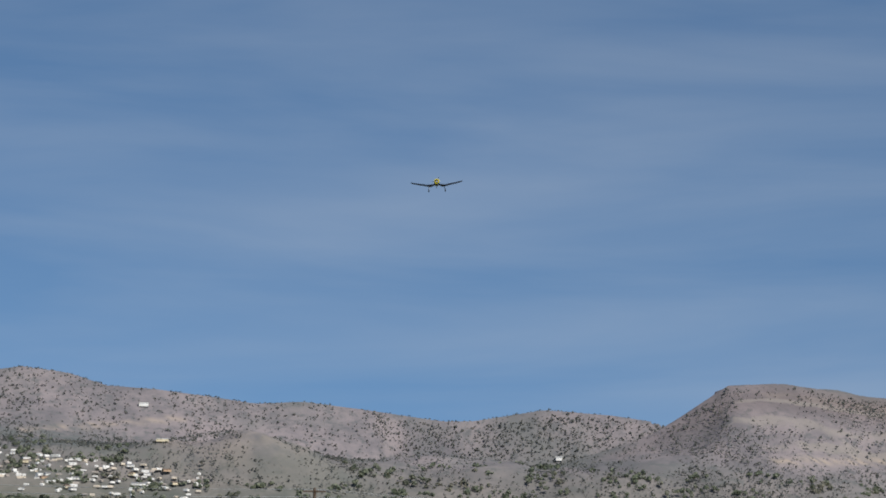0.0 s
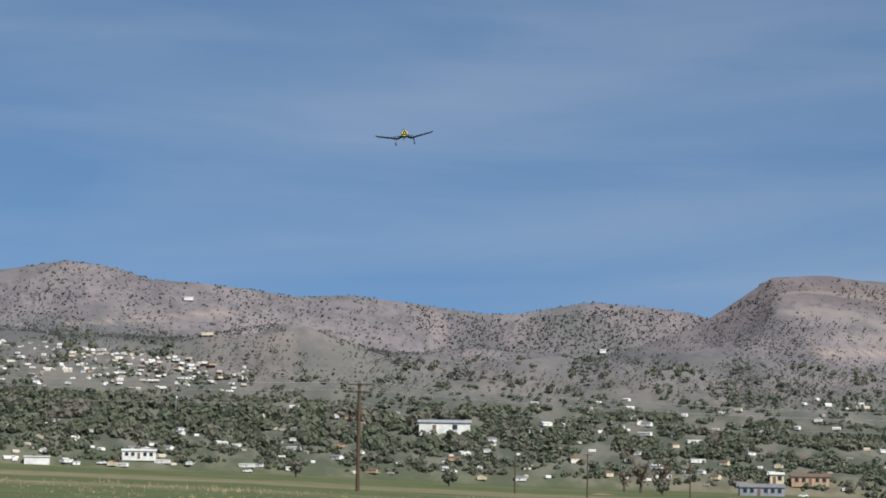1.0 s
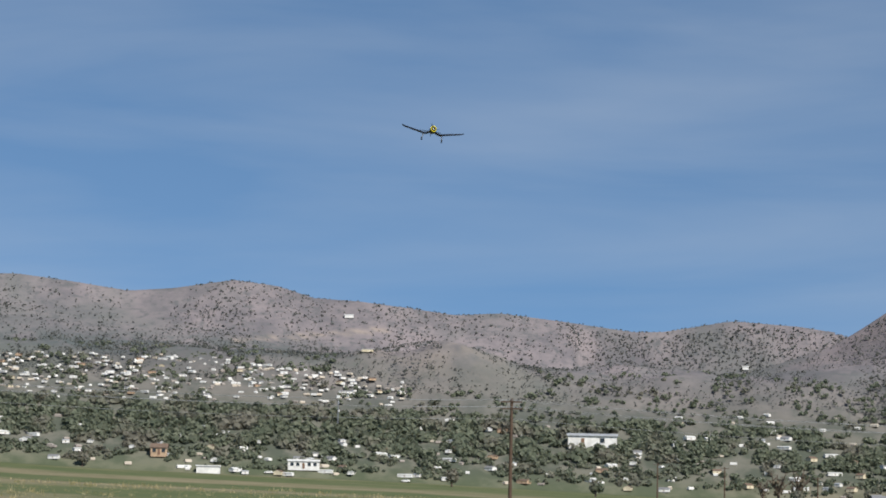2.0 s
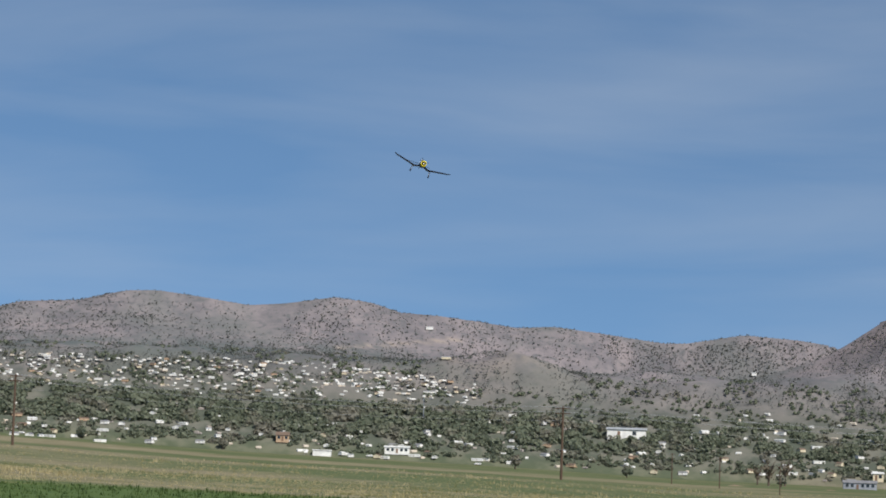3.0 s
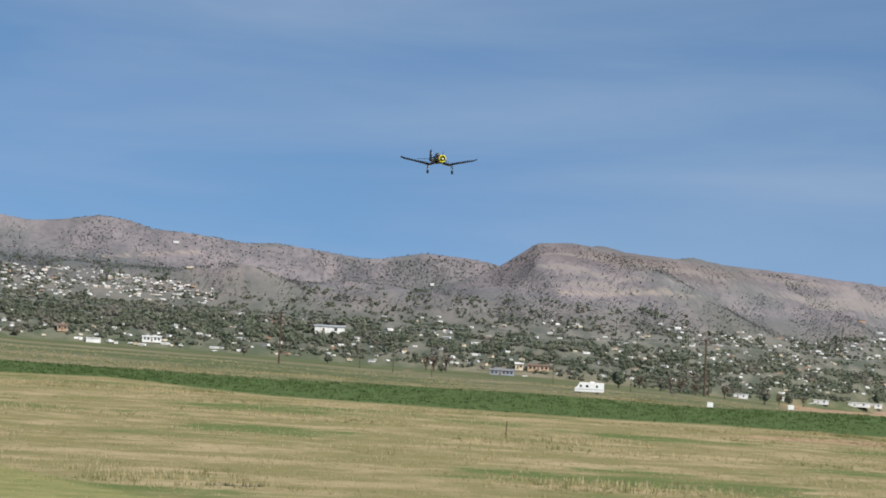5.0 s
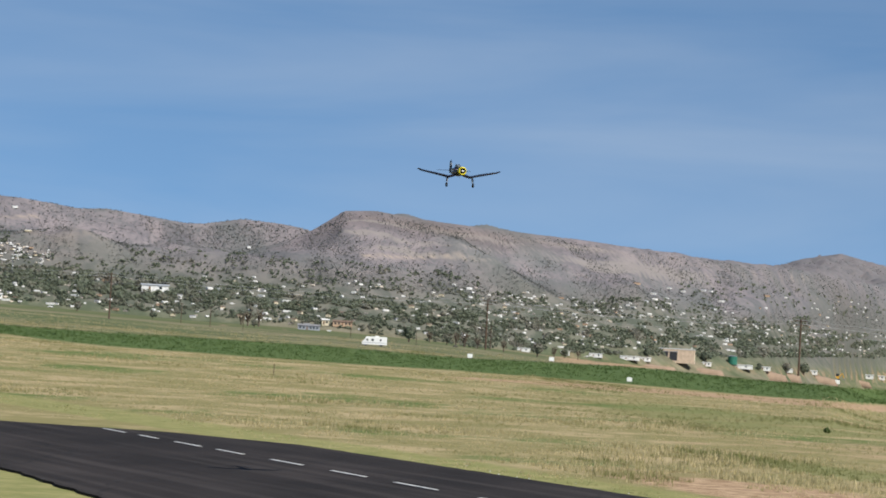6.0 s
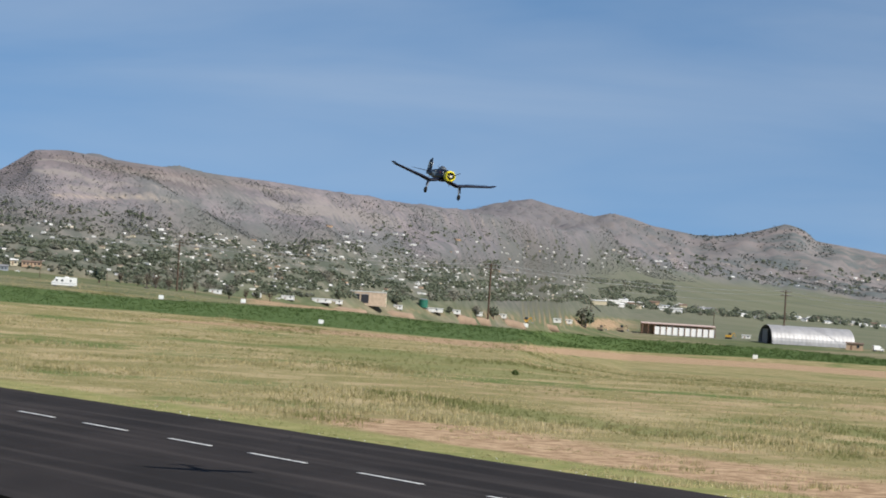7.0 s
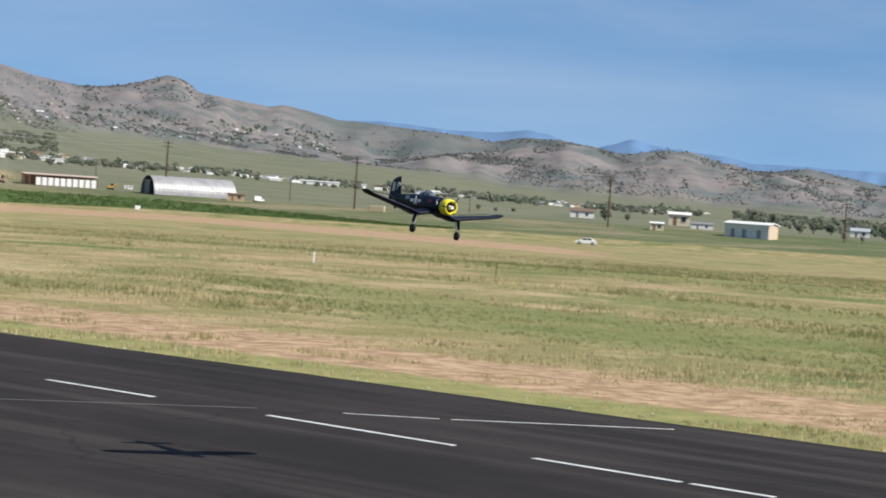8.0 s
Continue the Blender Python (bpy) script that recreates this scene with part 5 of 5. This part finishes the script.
def build_rv():
    p, r = place(-3.85, 185), 185
    k = r * radians(0.56) / 8.0
    ob = thing("motorhome", "white motorhome parked on the green field", "motorhome", Matrix.Translation(p) @ Matrix.Rotation(radians(3.85 - 4), 4, "Z"))
    prof = [(-4.0, 0.5), (-4.0, 1.5), (-3.5, 1.75), (-2.9, 2.6), (-2.7, 3.1), (4.0, 3.1), (4.0, 0.5)]
    bm = bmesh.new()
    loft(bm, [[(x * k, y * k, z * k) for x, z in prof] for y in (-1.2, 1.2)])
    bmesh.ops.bevel(bm, geom=list(bm.edges), offset=0.08 * k, segments=2, affect="EDGES", profile=0.5)
    b = part("body", bm, WHITE, ob)
    for x0, x1 in ((-2.6, -2.0), (-0.9, -0.2), (1.9, 2.4)):
        part("window", boxed(x0 * k, x1 * k, -1.24 * k, -1.16 * k, 1.75 * k, 2.4 * k), GLASS, b)
    part("windscreen", loft(bmesh.new(), [[(-3.52 * k, y * k, 1.8 * k), (-3.0 * k, y * k, 2.55 * k), (-2.94 * k, y * k, 2.5 * k), (-3.44 * k, y * k, 1.77 * k)] for y in (-1.0, 1.0)]), GLASS, b)
    part("stripe", boxed(-3.8 * k, 3.9 * k, -1.225 * k, -1.19 * k, 1.1 * k, 1.25 * k), WALLS[3], b)
    part("roof_unit", boxed(0.2 * k, 1.4 * k, -0.5 * k, 0.5 * k, 3.08 * k, 3.4 * k, bevel=0.05 * k), WHITE, b)
    wheel_set(ob, [(x * k, y * k) for x in (-2.9, 2.2) for y in (-1.05, 1.05)], 0.45 * k, 0.28 * k)


build_rv()


def build_car(az, el, width_el, label, paint, kind="car"):
    p, r = spot(az, el)
    k = r * radians(width_el) / 4.4
    ob = thing(kind, label, kind, Matrix.Translation(p) @ Matrix.Rotation(radians(-az), 4, "Z"))
    lo = [(-2.2, 0.35), (-2.2, 0.8), (-1.3, 0.95), (2.1, 1.0), (2.2, 0.7), (2.2, 0.35)]
    hi = [(-1.35, 0.94), (-0.6, 1.45), (1.2, 1.5), (1.95, 0.98)]
    bm = bmesh.new()
    loft(bm, [[(x * k, y * k, z * k) for x, z in lo] for y in (-0.88, 0.88)])
    loft(bm, [[(x * k * s, y * k, z * k) for x, z in hi] for y, s in ((-0.72, 0.98), (0.72, 0.98))])
    b = part("body", bm, paint, ob)
    for x0, x1 in ((-0.75, 0.1), (0.2, 1.15)):
        part("window", boxed(x0 * k, x1 * k, -0.75 * k, -0.70 * k, 1.02 * k, 1.38 * k), GLASS, b)
    part("headlight", boxed(-2.22 * k, -2.1 * k, -0.8 * k, -0.5 * k, 0.6 * k, 0.75 * k), STEEL, b)
    wheel_set(ob, [(x * k, y * k) for x in (-1.4, 1.35) for y in (-0.8, 0.8)], 0.34 * k, 0.2 * k)


build_car(22.1, -1.05, 0.48, "white hatchback on the dirt road", WHITE)
for az, el, c, lab in ((-5.45, 0.01, BLACK, "dark car parked by the ranch house"), (-4.9, 0.0, WHITE, "white car parked beside houses"), (-12.9, 0.26, WHITE, "white car parked by the trailers"),
                       (-11.2, 0.19, WHITE, "white van at the field's edge"), (1.0, -0.25, WHITE, "white van by the yard fence")):
    build_car(az, el, 0.11, lab, c)


def build_truck():
    p, r = spot(14.6, -0.57)
    k = r * radians(0.25) / 6.0
    ob = thing("box_truck", "white box truck parked beside the shed", "truck", Matrix.Translation(p) @ Matrix.Rotation(radians(-14.6 + 25), 4, "Z"))
    part("box", boxed(-3.0 * k, 1.0 * k, -1.1 * k, 1.1 * k, 0.8 * k, 3.2 * k, bevel=0.05 * k), WHITE, ob)
    cab = part("cab", loft(bmesh.new(), [[(1.1 * k, y * k, 0.5 * k), (1.1 * k, y * k, 2.4 * k), (1.9 * k, y * k, 2.4 * k), (2.4 * k, y * k, 1.5 * k), (3.0 * k, y * k, 1.4 * k), (3.0 * k, y * k, 0.5 * k)] for y in (-1, 1)]), WHITE, ob)
    part("window", boxed(1.3 * k, 1.95 * k, -1.03 * k, -0.97 * k, 1.5 * k, 2.2 * k), GLASS, cab)
    wheel_set(ob, [(x * k, y * k) for x in (-1.8, 2.2) for y in (-0.95, 0.95)], 0.48 * k, 0.3 * k)


build_truck()


def build_digger(az, el, width_el, paint, label):
    p, r = spot(az, el)
    k = r * radians(width_el) / 6.0
    ob = thing("excavator", label, "excavator", Matrix.Translation(p) @ Matrix.Rotation(radians(-az), 4, "Z"), "yard machines")
    for y in (-1.1, 1.1):
        part("track", boxed(-1.8 * k, 1.8 * k, (y - 0.3) * k, (y + 0.3) * k, 0, 0.8 * k, bevel=0.2 * k), BLACK, ob)
    b = part("body", boxed(-1.6 * k, 1.4 * k, -1.2 * k, 1.2 * k, 0.9 * k, 2.0 * k, bevel=0.1 * k), paint, ob)
    part("cab", boxed(0.0, 1.3 * k, -1.1 * k, 0.0, 2.0 * k, 3.2 * k, bevel=0.08 * k), GLASS, b)
    part("boom", tube(tube(bmesh.new(), (1.2 * k, 0.3 * k, 1.6 * k), (2.8 * k, 0.3 * k, 3.4 * k), 0.22 * k, 0.18 * k), (2.8 * k, 0.3 * k, 3.4 * k), (3.6 * k, 0.3 * k, 1.2 * k), 0.18 * k, 0.14 * k), paint, ob)
    part("bucket", boxed(3.2 * k, 3.9 * k, 0.0, 0.7 * k, 0.5 * k, 1.2 * k, bevel=0.08 * k), STEEL, ob)


TANM = plain("machine_tan", (0.28, 0.21, 0.14), 0.7)
MYEL = plain("machine_yellow", (0.60, 0.33, 0.04), 0.6)
build_digger(8.34, -0.50, 0.24, TANM, "dusty tan excavator in the yard")
build_digger(8.8, -0.50, 0.30, TANM, "dusty tan loader in the yard")
build_digger(6.62, -0.46, 0.30, MYEL, "yellow loader beside earth mounds")
build_digger(11.25, -0.50, 0.26, MYEL, "orange excavator beside the long shed")


def build_mound(az, el, w_el, h_el):
    p, r = spot(az, el)
    w, h = r * radians(w_el) / 2, r * math.tan(radians(h_el)) * 0.65
    rings = []
    for k in range(7):
        u = k / 6
        rings.append([((1 - u ** 0.8) * w * math.cos(a) * (1 + 0.2 * noise.noise(Vector((math.cos(a) * 2, math.sin(a) * 2, az + u * 2)))),
                       (1 - u ** 0.8) * w * 0.5 * math.sin(a), h * u * (1 + 0.25 * noise.noise(Vector((a, u * 3, az)))) - (0.1 if k else 1.2)) for a in (2 * math.pi * i / 22 for i in range(22))][:])
    rings[-1] = [(x + 0.05 * math.cos(i), y + 0.05 * math.sin(i), z) for i, (x, y, z) in enumerate(rings[-1])]
    ob = smooth(part("earth_mound", loft(bmesh.new(), rings), EARTH))
    ob.matrix_world = Matrix.Translation(p)
    tagged(ob, "low mound of bare reddish earth", "earth mound", "earth mounds in the yard")


for az, el, w, h in ((1.2, -0.36, 1.0, 0.06), (2.4, -0.36, 1.4, 0.08), (3.6, -0.37, 1.2, 0.07), (5.1, -0.41, 1.0, 0.16), (5.55, -0.41, 0.7, 0.13), (6.2, -0.43, 1.0, 0.13), (7.1, -0.45, 0.7, 0.07), (-7.3, 0.0, 0.9, 0.06), (-5.9, -0.02, 0.8, 0.05)):
    build_mound(az, el, w, h)


def build_tank():
    p, r = spot(4.29, -0.23)
    k = r * radians(0.21) / 3.0
    ob = thing("storage_tank", "dark green storage tank beside a white cabin", "tank", Matrix.Translation(p))
    part("shell", tube(bmesh.new(), (0, 0, 0), (0, 0, 2.6 * k), 1.5 * k, 1.5 * k, 24), plain("green_paint", (0.03, 0.16, 0.11), 0.5), ob)
    part("lid", tube(bmesh.new(), (0, 0, 2.6 * k), (0, 0, 2.9 * k), 1.55 * k, 0.5 * k, 24), STEEL, ob)


build_tank()


def build_tower(az, el, h_el, label, head):
    p, r = spot(az, el)
    h = r * math.tan(radians(h_el))
    ob = thing("mast", label, "mast", Matrix.Translation(p))
    part("shaft", tube(bmesh.new(), (0, 0, 0), (0, 0, h), h * 0.02, h * 0.013, 10), STEEL, ob)
    if head:
        part("floodlight_frame", boxed(-h * 0.05, h * 0.05, -h * 0.02, h * 0.02, h * 0.93, h * 1.02), WHITE, ob)
        part("box", boxed(h * 0.01, h * 0.05, -h * 0.03, 0, h * 0.5, h * 0.57), WHITE, ob)


build_tower(-12.1, 0.86, 0.40, "pale steel mast with a boxy head above trees", True)
build_tower(6.64, 0.20, 0.29, "pale chimney mast in the far town", False)


def build_marker(az, el):
    p, r = spot(az, el)
    k = r * radians(0.115)
    ob = thing("marker_box", "white square marker box on a short post", "marker", Matrix.Translation(p) @ Matrix.Rotation(radians(-az), 4, "Z"), "field markers")
    part("post", boxed(-0.06 * k, 0.06 * k, -0.06 * k, 0.06 * k, -0.1, 0.5 * k), WOOD, ob)
    part("panel", boxed(-0.5 * k, 0.5 * k, -0.12 * k, 0.12 * k, 0.3 * k, 1.1 * k, bevel=0.04 * k), WHITE, ob)


for az, el in ((11.88, -0.95), (6.65, -0.57), (1.99, -0.78), (-1.66, -0.45), (0.2, -0.42)):
    build_marker(az, el)


def build_stake(az, el, h_el, w, mat, label):
    p, r = spot(az, el)
    w *= 0.55
    h = r * math.tan(radians(h_el))
    ob = part("stake", boxed(-w * h, w * h, -w * h, w * h, -0.05, h, bevel=0.02 * h), mat)
    ob.matrix_world = Matrix.Translation(p) @ Matrix.Rotation(0.04, 4, "Y")
    tagged(ob, label, "stake", "stakes in the grass")


build_stake(15.93, -1.86, 0.25, 0.10, WHITE, "short white stake standing in the grass")
build_stake(20.1, -1.9, 0.3, 0.05, WOOD, "weathered wooden stake standing in grass")
build_stake(25.9, -1.75, 0.28, 0.05, WOOD, "thin wooden stake standing in grass")
build_stake(-6.1, -1.05, 0.25, 0.06, WOOD, "grey wooden stake standing in grass")
p, r = spot(17.3, -0.61)
bale = part("hay_bale", boxed(-1.9, 1.9, -0.9, 0.9, -0.05, 1.5, bevel=0.12), plain("straw_bale", (0.50, 0.41, 0.27), 0.95))
bale.matrix_world = Matrix.Translation(p) @ Matrix.Rotation(radians(-17 - 10), 4, "Z")
tagged(bale, "tan rectangular stack of hay in the field", "hay bale")

# ---------------------------------------------------------------- single trees


def tree_model(seed, leafy=160, bare=False):
    ob = thing("tree", "bare grey-brown tree with sparse twigs" if bare else "rounded dark green tree standing in the open", "tree", None, "single trees")
    g = random.Random(seed)
    bm = tube(bmesh.new(), (0, 0, -0.05), (0.02, 0.01, 0.45), 0.055, 0.035, 8)
    tips = []
    for i in range(9 if bare else 6):
        a = i * 2.4 + g.random()
        q = Vector((math.cos(a) * g.uniform(0.2, 0.42), math.sin(a) * g.uniform(0.2, 0.42), g.uniform(0.65, 1.05)))
        s_ = Vector((0.01, 0.0, g.uniform(0.2, 0.45)))
        tube(bm, s_, q, 0.028, 0.010, 6)
        tips.append(q)
        for j in range(2):
            tube(bm, s_.lerp(q, 0.6), s_.lerp(q, 0.6) + Vector((g.uniform(-0.2, 0.2), g.uniform(-0.2, 0.2), g.uniform(0.1, 0.3))), 0.012, 0.004, 5)
    part("trunk", bm, BARK, ob)
    v, f = clump_template(60 if bare else leafy, seed, 0.42, 0.40, 0.045 if bare else 0.085, 0.25 if bare else 0.4)
    v = v * np.array([1.15, 1.15, 1.15]) + np.array([0, 0, 0.12])
    me = bpy.data.meshes.new("crown")
    me.from_pydata(v.tolist(), [], f.tolist())
    me.materials.append(leaf_material("bare_twigs", (0.10, 0.08, 0.06), (0.17, 0.14, 0.10)) if bare else TREE)
    c = new("crown", me)
    c.parent = ob
    return ob


def plant(model, az, el, h_el, first):
    p, r = spot(az, el)
    h = r * math.tan(radians(h_el)) / 1.12
    m = Matrix.LocRotScale(p, Euler((0, 0, az * 3)), None)
    if first:
        ob = model
        ob.scale = (h, h, h)
        ob.location, ob.rotation_euler = p, Euler((0, 0, az * 3))
    else:
        ob = copy_thing(model, m)
        ob.scale = (h, h, h)


green = [(8.0, -0.47, 0.56), (-3.07, -0.14, 0.45), (-0.13, -0.31, 0.38), (2.37, -0.17, 0.28), (3.69, -0.22, 0.32), (22.5, -0.47, 0.34), (25.9, -0.35, 0.42), (26.3, -0.36, 0.38), (27.2, -0.45, 0.36),
         (27.6, -0.46, 0.3), (26.9, -0.48, 0.25), (28.8, -0.5, 0.4), (19.6, -0.42, 0.16), (20.0, -0.43, 0.12), (20.4, -0.42, 0.13), (5.5, -0.35, 0.28), (5.9, -0.38, 0.33), (4.9, -0.33, 0.2), (-2.2, -0.15, 0.3),
         (0.5, -0.30, 0.25), (6.1, 0.1, 0.2), (23.0, -0.45, 0.2), (-6.6, 0.0, 0.22), (-8.9, 0.06, 0.24), (-10.6, 0.14, 0.26), (-15.2, 0.3, 0.22), (-17.4, 0.4, 0.24), (-19.6, 0.45, 0.25)]
bare = [(-2.0, -0.16, 0.36), (-1.8, -0.18, 0.4), (-1.5, -0.2, 0.3), (-0.9, -0.24, 0.32), (0.25, -0.3, 0.28), (0.8, -0.32, 0.24), (-6.75, 0.02, 0.4), (-6.5, 0.02, 0.44), (-6.9, 0.03, 0.3), (27.9, -0.62, 0.26), (28.3, -0.6, 0.22), (-2.6, -0.12, 0.3)]
tm, tb = tree_model(3), tree_model(11, bare=True)
for i, q in enumerate(green):
    plant(tm, *q, i == 0)
for i, q in enumerate(bare):
    plant(tb, *q, i == 0)
p, r = spot(6.49, -1.64)
scatter("field_shrub", [clump_template(60, 77, size=0.3)], [(p.x, p.y, p.z - 0.02, 0.12, 0.10)], LUSH, "small green shrub in the dry grass", "shrub", "")

# pale pebbles along the runway's grass edge
pebbles = []
for _ in range(90):
    al = rng.uniform(-36, 0) if rng.random() < 0.5 else rng.uniform(-26, -2)
    x, y = run_xy(RUN_FAR + 0.15 + abs(rng.normal(0, 0.35)), al)
    q = rng.uniform(0.004, 0.011)
    pebbles.append((x, y, 0.0, q, q))
scatter("edge_pebbles", [clump_template(7, 90, size=0.7)], pebbles, WHITE, "white pebbles scattered along the runway edge", "pebbles")

motions()
